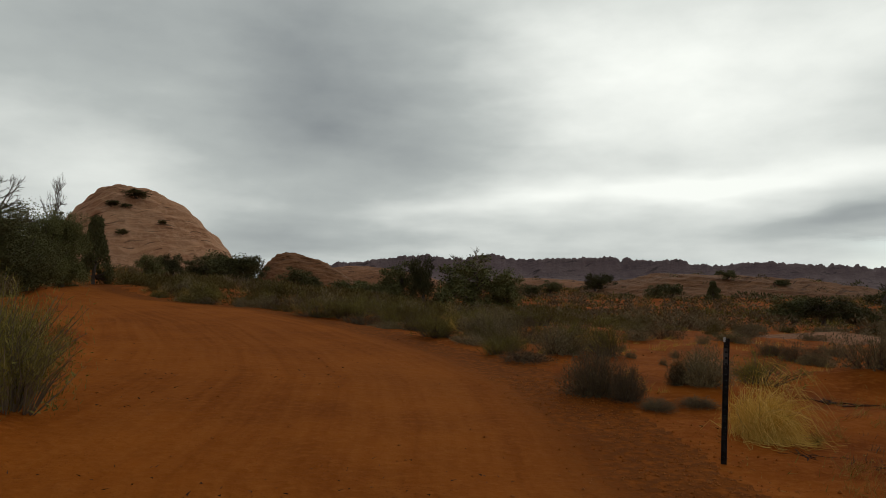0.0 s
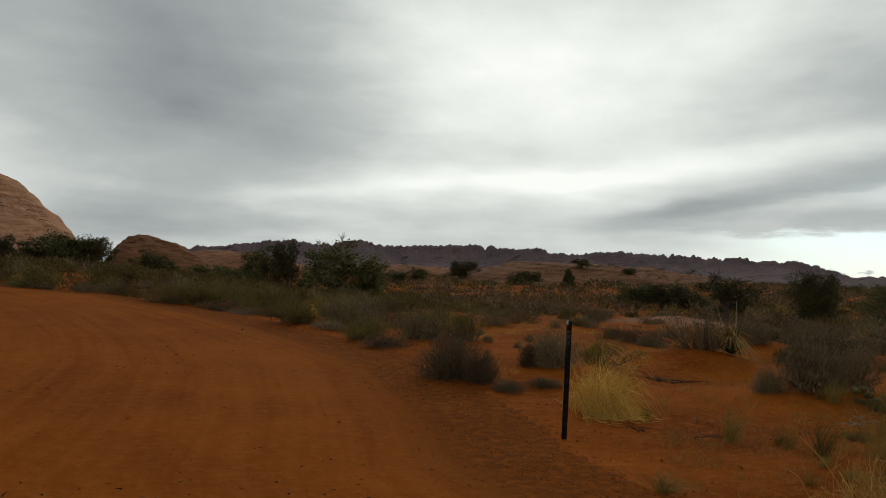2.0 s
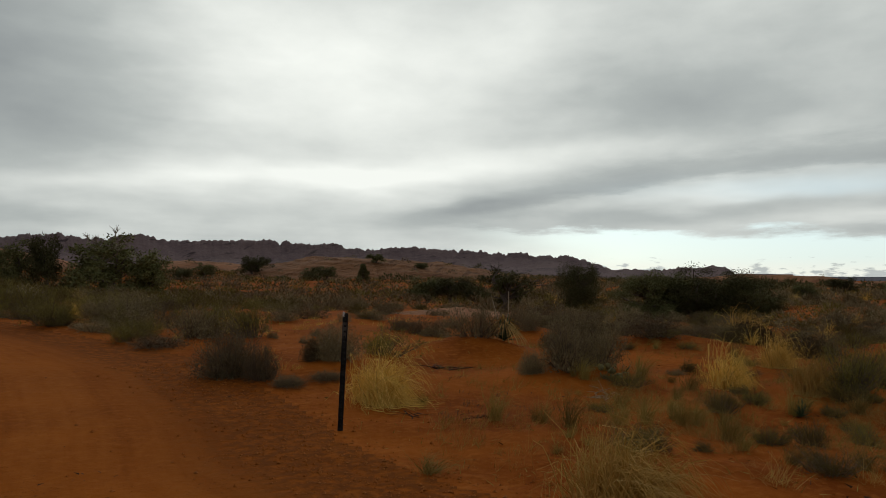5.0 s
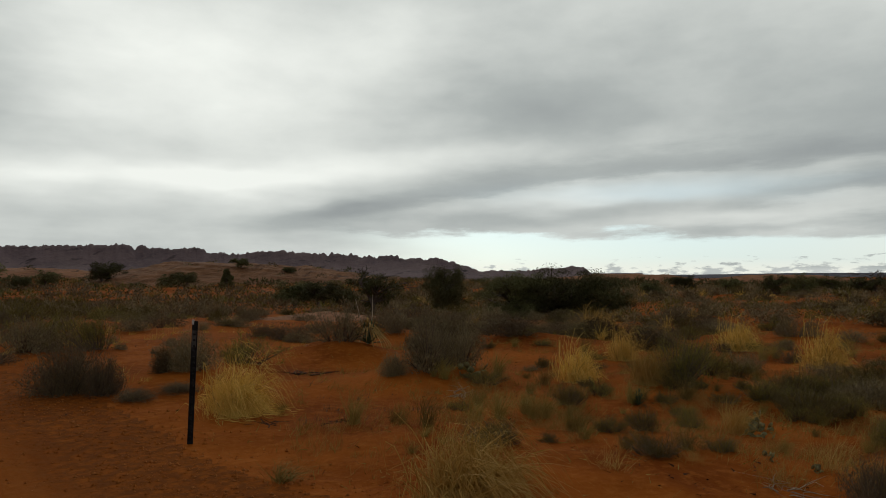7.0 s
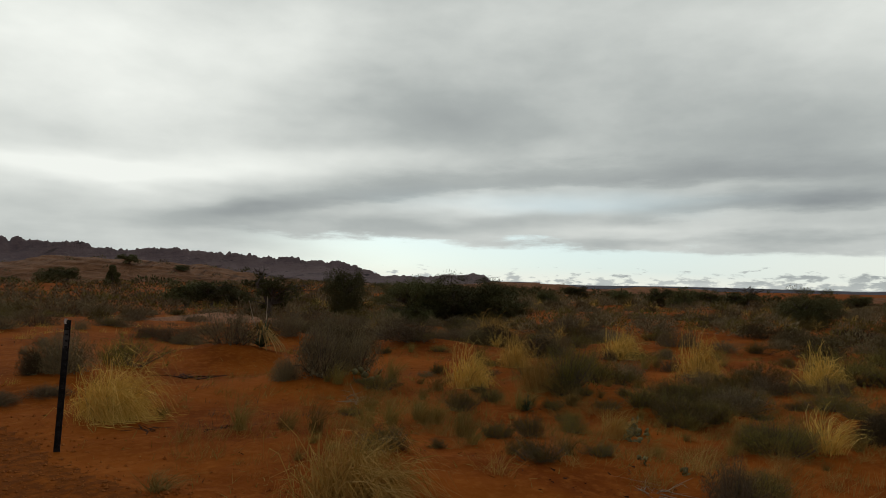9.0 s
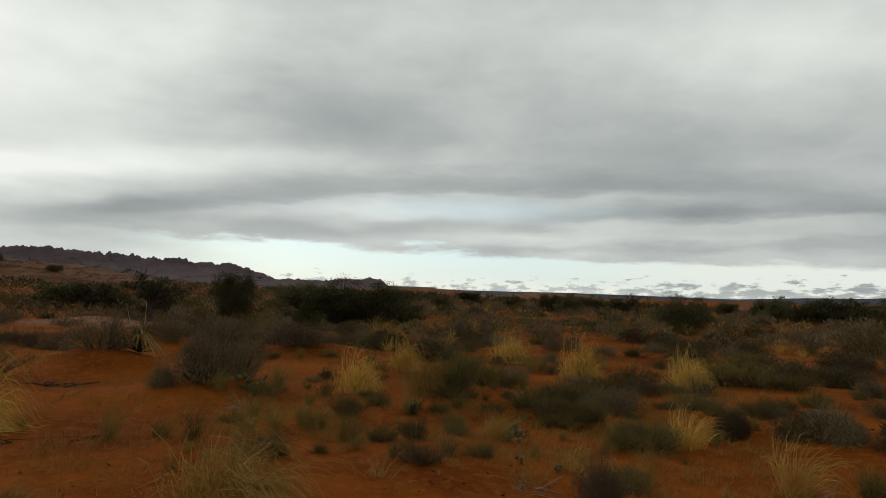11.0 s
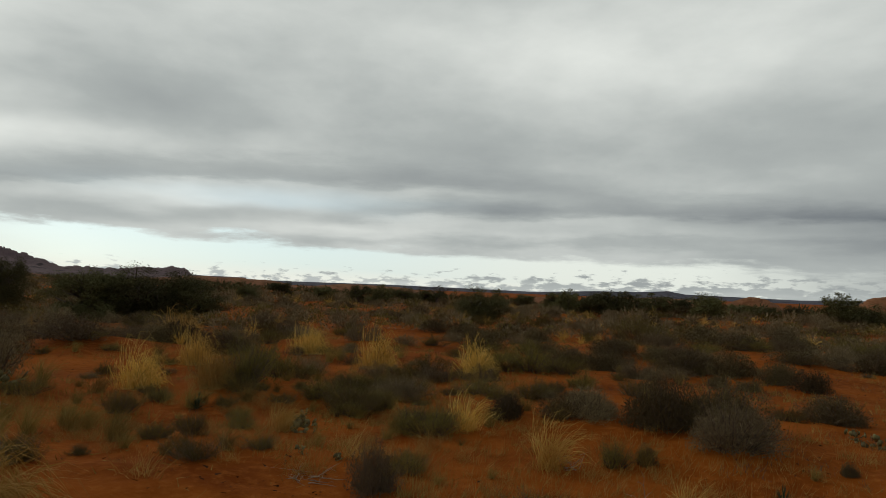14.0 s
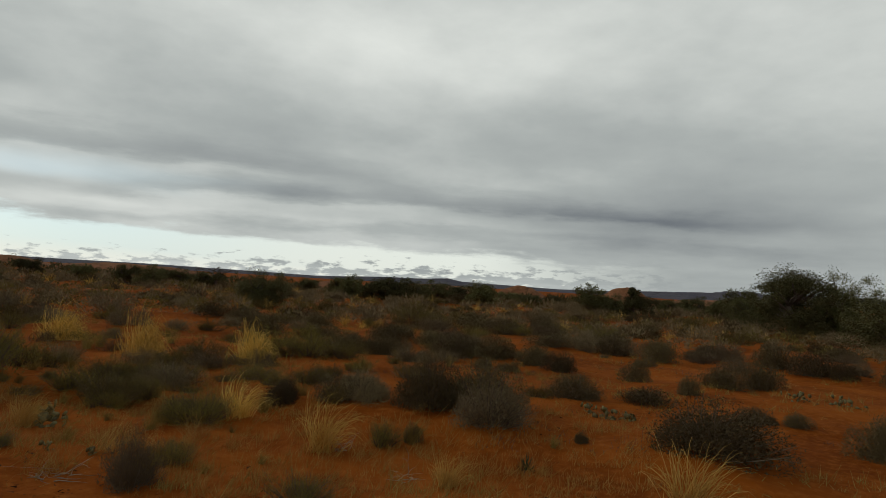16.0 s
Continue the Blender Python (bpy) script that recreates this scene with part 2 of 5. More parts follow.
# the blue of distance haze is mixed into the mesa's base colours
MESA = rock("hazed_mesa_rock", (0.085, 0.085, 0.11), (0.12, 0.11, 0.13), (0.15, 0.13, 0.14), 0.5, 20.0)


def leafy(name, dark, light, tip, rough=0.85):
    """Varies from leaf to leaf and from plant to plant."""
    m, nt, b = material(name, rough)
    isl = nt.nodes.new("ShaderNodeNewGeometry").outputs["Random Per Island"]
    obj = nt.nodes.new("ShaderNodeObjectInfo").outputs["Random"]
    c = mix_colour(nt, math_node(nt, "MULTIPLY_ADD", isl, 0.6, 0.2), dark, light)
    c = mix_colour(nt, math_node(nt, "MULTIPLY", smooth(nt, isl, 0.7, 1.0), math_node(nt, "MULTIPLY_ADD", obj, 0.5, 0.1)), c, tip)
    hs = nt.nodes.new("ShaderNodeHueSaturation")
    nt.links.new(c, hs.inputs["Color"])
    nt.links.new(math_node(nt, "MULTIPLY_ADD", obj, 0.7, 0.65), hs.inputs["Value"])
    nt.links.new(math_node(nt, "MULTIPLY_ADD", obj, 0.02, 0.487), hs.inputs["Hue"])
    nt.links.new(hs.outputs[0], b.inputs["Base Color"])
    return m


GREY_LEAF = leafy("blackbrush_leaf", (0.172, 0.125, 0.064), (0.269, 0.202, 0.106), (0.343, 0.260, 0.130))
DARK_LEAF = leafy("dark_blackbrush_leaf", (0.104, 0.077, 0.034), (0.169, 0.125, 0.056), (0.215, 0.159, 0.072))
GREEN_LEAF = leafy("rabbitbrush_leaf", (0.137, 0.110, 0.030), (0.248, 0.197, 0.053), (0.381, 0.274, 0.057))
STRAW = leafy("dry_grass", (0.48, 0.285, 0.056), (0.78, 0.505, 0.125), (0.88, 0.64, 0.22))
PALE_STRAW = leafy("bleached_grass", (0.34, 0.20, 0.05), (0.52, 0.33, 0.10), (0.66, 0.46, 0.18))
GREENGRASS = leafy("half_dry_grass", (0.17, 0.125, 0.03), (0.38, 0.27, 0.07), (0.55, 0.40, 0.13))
JUNIPER = leafy("juniper_scale_leaf", (0.084, 0.081, 0.032), (0.159, 0.149, 0.057), (0.223, 0.189, 0.070))
YUCCA = leafy("yucca_blade", (0.045, 0.075, 0.038), (0.10, 0.14, 0.07), (0.30, 0.26, 0.12))
PEAR = leafy("cactus_pad", (0.15, 0.130, 0.055), (0.25, 0.215, 0.095), (0.34, 0.28, 0.13), 0.8)
TWIG = leafy("shrub_twig", (0.10, 0.072, 0.050), (0.18, 0.132, 0.092), (0.24, 0.18, 0.13))
DEAD = leafy("bleached_wood", (0.34, 0.26, 0.18), (0.52, 0.42, 0.30), (0.64, 0.54, 0.40))
CHAR = leafy("dark_litter", (0.03, 0.014, 0.008), (0.085, 0.036, 0.018), (0.12, 0.055, 0.03))


def bark_material():
    m, nt, b = material("juniper_bark", 0.95)
    p = coords(nt)
    n = noise_of(nt, scaled(nt, p, (14, 14, 2.5)), 1.0, 5, 0.65)
    nt.links.new(mix_colour(nt, n, (0.05, 0.036, 0.028), (0.20, 0.155, 0.125)), b.inputs["Base Color"])
    bump(nt, b, n, 0.8, 0.03)
    return m


BARK = bark_material()


def post_material(name, colour, metal, rough):
    m, nt, b = material(name, rough)
    n = noise_of(nt, coords(nt), 22.0, 4)
    nt.links.new(mix_colour(nt, smooth(nt, n, 0.35, 0.75), colour, tuple(min(1, 2.2 * k + 0.01) for k in colour)), b.inputs["Base Color"])
    b.inputs["Metallic"].default_value = metal
    return m


POST = post_material("black_post_paint", (0.008, 0.007, 0.007), 0.0, 0.6)
STEEL = post_material("worn_bright_steel", (0.42, 0.41, 0.39), 0.6, 0.4)
STICKER = post_material("grey_sticker", (0.05, 0.045, 0.042), 0.0, 0.5)


# ---------- the lie of the land ----------
def lattice(x, y, seed):
    h = np.sin(x * 127.1 + y * 311.7 + seed * 74.7) * 43758.5453
    return h - np.floor(h)


def value_noise(x, y, seed=0):
    xi, yi = np.floor(x), np.floor(y)
    u, v = x - xi, y - yi
    u, v = u * u * (3 - 2 * u), v * v * (3 - 2 * v)
    a, b = lattice(xi, yi, seed), lattice(xi + 1, yi, seed)
    c, d = lattice(xi, yi + 1, seed), lattice(xi + 1, yi + 1, seed)
    return (a + (b - a) * u) * (1 - v) + (c + (d - c) * u) * v - 0.5


def fbm(x, y, octaves, seed=0):
    total, amp, f = 0.0, 1.0, 1.0
    for k in range(octaves):
        total, amp, f = total + amp * value_noise(x * f + 17.3 * k, y * f - 9.1 * k, seed + k), amp * 0.5, f * 2.03
    return total


RIGHT_Y = [-60, 0, 4.2, 5.45, 7.4, 10.3, 13.2, 18.0, 23.4, 26.0, 32, 40, 50, 70]
RIGHT_X = [3.3, 3.3, 2.9, 2.55, 2.56, 2.24, 1.25, -1.2, -5.2, -10.2, -14.8, -19.6, -24.5, -33]
LEFT_Y = [-60, 0, 5.25, 7.1, 11.5, 17, 25, 33, 38.7, 48, 70]
LEFT_X = [-3.5, -3.6, -3.8, -4.3, -6.0, -9, -14, -19, -23, -28.5, -38]


def road_edges(x, y):
    """How far inside the right and left edges of the dirt road a place lies."""
    wob = 0.25 * fbm(x * 0.9, y * 0.9, 3, 5)
    return np.interp(y, RIGHT_Y, RIGHT_X) - x + wob, x - np.interp(y, LEFT_Y, LEFT_X) + wob


def step(v, lo, hi):
    k = np.clip((v - lo) / (hi - lo), 0, 1)
    return k * k * (3 - 2 * k)


def height(x, y):
    x, y = np.asarray(x, float), np.asarray(y, float)
    s, p = -0.4226 * x + 0.9063 * y, 0.9063 * x + 0.4226 * y
    d = np.hypot(x, y)
    z = 3.4 * np.tanh(0.048 * np.maximum(s - 5, 0) / 3.4) * np.exp(-(p / 17) ** 2)
    az = np.degrees(np.arctan2(x, y))
    # the land climbs slowly towards the slickrock, and stays level on the other side
    z = z + step(d, 45, 190) * 2.6 * step(az, 52, 25) * step(az, -60, -20)
    z = z + step(az, 60, 30) * step(az, -8, 2) * -0.35 * step(d, 22, 40) * step(d, 95, 60)
    z = z - 2.4 * step(az, 48, 80) * step(d, 50, 210)
    r, l = road_edges(x, y)
    off = 1 - step(np.minimum(r, l), -0.45, 0.15)
    rough = 0.26 * fbm(x * 0.30, y * 0.30, 3, 1) + 0.07 * fbm(x * 1.3, y * 1.3, 4, 2)
    z = z + off * rough * (0.55 + 0.45 * step(d, 9, 22) + step(d, 30, 200) * 2.5)
    z = z + 0.012 * fbm(x * 4, y * 4, 3, 3) * (0.4 + off)
    # sand heaped under the larger shrubs
    for cx, cy, h, r in ((7.3, 11.4, 0.34, 1.0), (7.1, 8.3, 0.20, 1.1), (9.4, 5.4, 0.16, 1.0), (10.4, 14.2, 0.22, 1.2), (8.5, -0.9, 0.14, 1.1), (12.0, 11.2, 0.22, 1.2), (3.9, 10.2, 0.14, 0.9), (7.25, -3.5, 0.10, 1.0), (5.2, 3.2, 0.10, 1.3)):
        z = z + off * h * np.exp(-((x - cx) ** 2 + (y - cy) ** 2) / (r * r))
    # low banks along the road, and ruts in it
    z = z + 0.05 * np.exp(-((r + 0.25) / 0.22) ** 2) + 0.16 * np.exp(-((l + 0.5) / 0.5) ** 2)
    z = z + 0.30 * np.exp(-((r + 0.8) / 0.7) ** 2) * step(-x, 2, 6)
    inside = step(np.minimum(r, l), 0.1, 0.8)
    z = z + inside * (0.011 * np.sin(r * 5.2 + 0.8 * value_noise(x, y, 8)) + 0.008 * np.sin(r * 13 + 2 * value_noise(x * 0.6, y * 0.6, 9)))
    return z


def ground_at(x, y):
    return float(height(np.array([x]), np.array([y]))[0])


def mesh_object(name, verts, faces, mat, parent=None, smooth_faces=True):
    me = bpy.data.meshes.new(name)
    me.from_pydata([tuple(v) for v in verts] if not isinstance(verts, list) else verts, [], faces)
    me.materials.append(mat)
    if smooth_faces:
        me.polygons.foreach_set("use_smooth", [True] * len(me.polygons))
    me.update()
    ob = new(name, me)
    ob.parent = parent
    return ob


def part(name, mesh, parent, label=""):
    ob = new(name, mesh)
    ob.parent = parent
    return tagged(ob, label=label)


def thing(name, label, category, group="", kind=""):
    return tagged(new(name), label, category, group, kind)


def build_ground():
    angles = np.radians(np.concatenate([np.arange(-50, 140, 0.52), np.arange(140, 310, 5.0)]))
    radii = np.concatenate([[0.0], 0.6 * 1.0165 ** np.arange(0, 550)])
    radii = np.append(radii[radii < 4500], 4700.0)
    a, r = np.meshgrid(angles, radii)
    x, y = 0.4 + r * np.sin(a), -0.3 + r * np.cos(a)
    z = height(x, y)
    na, nr = len(angles), len(radii)
    verts = np.stack([x, y, z], -1).reshape(-1, 3)
    i, j = np.meshgrid(np.arange(nr - 1), np.arange(na), indexing="ij")
    i, j = i.ravel(), j.ravel()
    k = (j + 1) % na
    quads = np.stack([i * na + j, i * na + k, (i + 1) * na + k, (i + 1) * na + j], -1)
    mid = verts[quads].mean(1)
    er, el = road_edges(mid[:, 0], mid[:, 1])
    on_road = (er > 0) & (el > 0) & (mid[:, 1] < 68) & (mid[:, 1] > -55)
    for name, keep, mat, label in (("ground", ~on_road, SAND, "rust-red desert sand with low dunes and scrub"),
                                   ("road", on_road, ROAD, "packed orange-red dirt road with shallow wheel ruts")):
        f = quads[keep]
        used, inv = np.unique(f, return_inverse=True)
        ob = mesh_object(name, verts[used].tolist(), inv.reshape(-1, 4)[:, ::-1].tolist(), mat)
        tagged(ob, label, name, kind="structure")
        if name == "road":
            track = ob.data.attributes.new("track", "FLOAT_VECTOR", "POINT")
            q = verts[used]
            r = np.interp(q[:, 1], RIGHT_Y, RIGHT_X) - q[:, 0]
            track.data.foreach_set("vector", np.stack([r, 0.10 * q[:, 1], 0 * r], -1).astype(np.float32).ravel())


build_ground()


def polar(az, d):
    return d * math.sin(radians(az)), d * math.cos(radians(az))


HILLS = []


def slickrock(name, az, d, left, right, deep, top, label, mat=SLICK, power=2.0, lump=0.05, seed=0, n=64, base=None):
    """A rounded sandstone hill: left and right half-widths across the line of sight, half-depth, and the height of its top."""
    cx, cy = polar(az, d)
    ux, uy = math.cos(radians(az)), -math.sin(radians(az))
    u, v = np.meshgrid(np.linspace(-1, 1, n), np.linspace(-1, 1, n))
    su, sv = u * np.sqrt(1 - v * v / 2), v * np.sqrt(1 - u * u / 2)
    w, dd = np.where(su < 0, su * left, su * right), sv * deep
    x, y = cx + w * ux - dd * uy, cy + w * uy + dd * ux
    ground = ground_at(cx, cy) - 2.5 if base is None else base
    size = max(left, right)

    def surface(x, y):
        w, dd = (x - cx) * ux + (y - cy) * uy, -(x - cx) * uy + (y - cy) * ux
        r = np.hypot(np.where(w < 0, w / left, w / right), dd / deep)
        r = np.minimum(r, 1.0)
        h = (top - ground) * (1 - r ** power)
        h = h + (top - ground) * lump * (1 - r ** 4) * (2.0 * fbm(x / size * 3, y / size * 3, 5, seed) + 0.8 * fbm(x / size * 11, y / size * 11, 3, seed + 7))
        bench = (top - ground) / 9.0
        k = h / bench + 0.09 * w + 1.2 * fbm(x / size * 2, y / size * 2, 3, seed + 3)
        h = h + bench * 0.11 * np.sin(k * 2 * math.pi) * (1 - r ** 4)
        return np.where(r < 1, ground - 0.6 + h + 0.6 * (1 - r), -99.0)

    z = np.maximum(surface(x, y), ground - 0.6)
    HILLS.append(surface)
    idx = np.arange(n * n).reshape(n, n)
    faces = np.stack([idx[:-1, :-1], idx[:-1, 1:], idx[1:, 1:], idx[1:, :-1]], -1).reshape(-1, 4)
    ob = mesh_object(name, np.stack([x, y, z], -1).reshape(-1, 3).tolist(), faces.tolist(), mat)
    return tagged(ob, label, "rock hill" if name != "rock_slab" else "rock slab")


slickrock("sandstone_dome", -25.0, 150, 18, 24.5, 24, 21.9, "large rounded pinkish-orange sandstone dome with bushes on top", seed=11, n=150, lump=0.035)
slickrock("sandstone_hill", -13.0, 260, 13, 34, 22, 15.2, "low brown layered sandstone knob with a flat top", LEDGE, seed=21, power=1.8, lump=0.06, n=120)
slickrock("sandstone_hill", -7, 330, 45, 60, 40, 13, "low pale sandstone rise behind junipers", SLICK_FAR, seed=22)
slickrock("sandstone_hill", 8, 300, 45, 45, 40, 8.2, "low pale orange sandstone slope dotted with shrubs", SLICK_FAR, seed=31)
slickrock("sandstone_hill", 21.0, 130, 30, 40, 26, 5.1, "low layered orange-brown sandstone hump", LEDGE, seed=41, lump=0.10, n=170, power=2.3)
slickrock("sandstone_hill", 34, 260, 60, 70, 40, 2.9, "long low sandstone ledge", SLICK_FAR, seed=51, lump=0.1)
slickrock("sandstone_hill", 54, 400, 70, 64, 40, 4.6, "long low orange sandstone ledge", SLICK_FAR, seed=52, lump=0.1, base=-3)
slickrock("sandstone_hill", 81, 230, 14, 14, 12, 0.4, "low bare orange sandstone hump", SLICK_FAR, seed=53, base=-3)
slickrock("sandstone_hill", 66, 330, 55, 50, 25, 2.8, "long low orange sandstone ledge behind scrub", SLICK_FAR, seed=54, base=-3)
slickrock("sandstone_hill", 90, 330, 34, 40, 25, 1.8, "long low orange sandstone ledge behind scrub", SLICK_FAR, seed=55, base=-3)
slickrock("sandstone_hill", 113, 300, 40, 45, 25, 1.9, "long low orange sandstone ledge behind scrub", SLICK_FAR, seed=56, base=-3)
slickrock("sandstone_hill", 97.0, 300, 14, 15, 12, 3.2, "small smooth orange sandstone dome", SLICK_FAR, seed=61, base=-3)
slickrock("sandstone_hill", 105.6, 300, 14, 14, 12, 4.9, "small smooth orange sandstone dome", SLICK_FAR, seed=62, base=-3)
slab_z = ground_at(*polar(30.5, 27.5))
slickrock("rock_slab", 30.5, 27.5, 6.5, 5.5, 3.6, slab_z + 0.34, "flat bare orange sandstone slab in sand", SLICK_FAR, seed=71, lump=0.08, n=60, power=6, base=slab_z - 0.15)
slab_z = ground_at(*polar(2.5, 38))
slickrock("rock_slab", 2.5, 38, 4.4, 4.0, 2.4, slab_z + 0.3, "flat bare orange sandstone slab among shrubs", SLICK_FAR, seed=72, lump=0.08, n=60, power=6, base=slab_z - 0.15)

CREST_AZ = [-12, -8.1, -5, -3.1, -0.9, 0.5, 2.4, 4.2, 5.3, 6.5, 8.8, 12, 14, 16.1, 19.2, 21.5, 24, 27.3, 29.5, 32.7, 35.4, 38.8, 41.1, 42.6, 44.3, 46.6, 48.4, 51.2, 51.9, 56]
CREST_EL = [1.8, 2.30, 2.62, 3.05, 3.1, 2.8, 2.95, 3.32, 3.15, 2.8, 2.85, 3.02, 2.9, 2.75, 2.75, 2.4, 2.5, 2.48, 2.35, 2.12, 1.98, 1.86, 1.42, 0.72, 0.74, 0.81, 0.95, 1.0, 0.48, 0.44]


def surface_at(x, y):
    """The height of ground or rock, whichever is on top."""
    x, y = np.asarray(x, float), np.asarray(y, float)
    z = height(x, y)
    for hill in HILLS:
        z = np.maximum(z, hill(x, y))
    return z


def far_range(name, label, az_list, el_list, d, depth, mat, ribs, seed, steps):
    """A long cliffed ridge on the skyline, with fins and notches along its crest."""
    azs = np.linspace(az_list[0], az_list[-1], steps)
    crest = np.interp(azs, az_list, el_list)
    prof = [(-1.0, 0.0), (-0.8, 0.13), (-0.6, 0.27), (-0.45, 0.38), (-0.32, 0.48), (-0.25, 0.58), (-0.20, 0.66), (-0.14, 0.76), (-0.09, 0.86), (-0.05, 0.95), (0.0, 1.0), (0.12, 0.98), (0.3, 0.7), (0.8, 0.0)]
    rows = []
    wander = azs * ribs * 1.0 + 1.5 * fbm(azs * ribs * 0.5, azs * 0, 3, seed + 6)
    tooth = 1.3 * fbm(wander, azs * 0 + 3, 2, seed + 2) + 0.55 * np.round(2.2 * fbm(wander * 2.3, azs * 0 + 8, 2, seed + 5)) + 0.8 * fbm(azs * ribs * 5, azs * 0 + 5, 3, seed + 4)
    for off, k in prof:
        rib = fbm(azs * ribs * 0.9 + off * 0.8, azs * 0 + off * 2, 3, seed)
        dd = d + depth * (off + 0.05 * rib * (1 - abs(off)))
        z = k * d * np.tan(np.radians(crest)) + EYE
        z = z + k ** 8 * tooth * d * np.tan(np.radians(0.15)) * step(crest, 0.35, 1.0)
        z = z + (0 < k < 0.95) * 0.9 * fbm(azs * ribs * 1.1 + 40 * off, azs * 0 + off * 16, 3, seed + 8) * d * np.tan(np.radians(0.16)) * step(crest, 0.2, 1.0)
        if k == 0:
            z = z * 0 - 5
        a = np.radians(azs)
        rows.append(np.stack([dd * np.sin(a), dd * np.cos(a), z], -1))
    verts = np.concatenate(rows)
    idx = np.arange(len(prof) * steps).reshape(len(prof), steps)
    faces = np.stack([idx[:-1, :-1], idx[:-1, 1:], idx[1:, 1:], idx[1:, :-1]], -1).reshape(-1, 4)
    return tagged(mesh_object(name, verts.tolist(), faces.tolist(), mat), label, "ridge", kind="structure")


far_range("ridge", "dark brown sandstone ridge with fins on the skyline, tinted purple-grey for haze", CREST_AZ, CREST_EL, 2400, 420, RIDGE, 1.1, 3, 1300)
# mesas carry their haze in the rock colour
far_range("mesa", "far flat mesas along the horizon, tinted blue for haze", [38, 53, 60, 67, 76, 80, 85, 88, 90.7, 92, 100, 104, 109, 114, 120, 130, 140],
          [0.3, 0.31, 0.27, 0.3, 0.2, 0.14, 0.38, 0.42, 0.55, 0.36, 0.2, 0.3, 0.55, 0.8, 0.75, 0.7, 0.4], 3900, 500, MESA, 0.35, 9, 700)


# ---------- plants ----------
def raw_mesh(name, verts, faces, mats, smooth_faces=False):
    me = bpy.data.meshes.new(name)
    me.from_pydata(verts, [], faces)
    me.materials.append(mats)
    if smooth_faces:
        me.polygons.foreach_set("use_smooth", [True] * len(me.polygons))
    me.update()
    return me


def unit_size(*lists):
    """Bring a plant to 1 m wide and 1 m high, by the bulk of the last list of points."""
    a = np.array(lists[-1])
    wide = 0.5 * (np.ptp(np.percentile(a[:, 0], (2, 98))) + np.ptp(np.percentile(a[:, 1], (2, 98))))
    tall = np.percentile(a[:, 2], 98.5)
    return [(np.array(pts) / np.array([wide, wide, tall])).tolist() for pts in lists]


def tube(verts, faces, pts, radii, sides=4):
    """A tapering limb through the points."""
    base = len(verts)
    for i, (q, r) in enumerate(zip(pts, radii)):
        d = (pts[min(i + 1, len(pts) - 1)] - pts[max(i - 1, 0)]).normalized()
        a = d.orthogonal().normalized()
        b = d.cross(a)
        for s in range(sides):
            t = 2 * math.pi * s / sides
            verts.append(tuple(q + r * (math.cos(t) * a + math.sin(t) * b)))
    for i in range(len(pts) - 1):
        for s in range(sides):
            s2 = (s + 1) % sides
            faces.append((base + i * sides + s, base + i * sides + s2, base + (i + 1) * sides + s2, base + (i + 1) * sides + s))


def leaf(verts, faces, at, d, length, width, rng):
    """One small pointed leaf or sprig."""
    side = d.cross(Vector((rng.uniform(-1, 1), rng.uniform(-1, 1), rng.uniform(-1, 1))))
    if side.length < 1e-4:
        side = d.orthogonal()
    side = side.normalized() * width * 0.5
    k = len(verts)
    verts.extend([tuple(at - side), tuple(at + side), tuple(at + d * length)])
    faces.append((k, k + 1, k + 2))


def up_out(rng, spread):
    """A direction within a dome; spread 0 is straight up, 1 reaches the ground."""
    a = rng.uniform(0, 2 * math.pi)
    t = math.acos(1 - rng.random() * (1 - math.cos(spread * math.pi / 2)))
    return Vector((math.sin(t) * math.cos(a), math.sin(t) * math.sin(a), math.cos(t)))


def dome_ways(gen, n):
    """Directions spread evenly over the upper half of a ball."""
    a, c = gen.uniform(0, 2 * math.pi, n), gen.uniform(0, 1, n)
    r = np.sqrt(1 - c * c)
    return np.stack([r * np.cos(a), r * np.sin(a), c], -1)


def leaf_points(at, way, length, width, gen):
    """Three points for each of many small pointed leaves."""
    way = way / np.linalg.norm(way, axis=1, keepdims=True)
    side = np.cross(way, gen.uniform(-1, 1, way.shape))
    side = side / (np.linalg.norm(side, axis=1, keepdims=True) + 1e-6) * width * 0.5
    return np.stack([at - side, at + side, at + way * length], 1).reshape(-1, 3)


def many_leaves(name, at, way, length, width, gen, mat):
    return leaf_mesh(name, leaf_points(at, way, length, width, gen), mat)


def leaf_mesh(name, v, mat):
    """A mesh of loose triangles, three points each."""
    n = len(v) // 3
    me = bpy.data.meshes.new(name)
    me.vertices.add(3 * n)
    me.vertices.foreach_set("co", np.ascontiguousarray(v, dtype=np.float32).ravel())
    me.loops.add(3 * n)
    me.loops.foreach_set("vertex_index", np.arange(3 * n, dtype=np.int32))
    me.polygons.add(n)
    me.polygons.foreach_set("loop_start", np.arange(0, 3 * n, 3, dtype=np.int32))
    me.materials.append(mat)
    me.update(calc_edges=True)
    return me


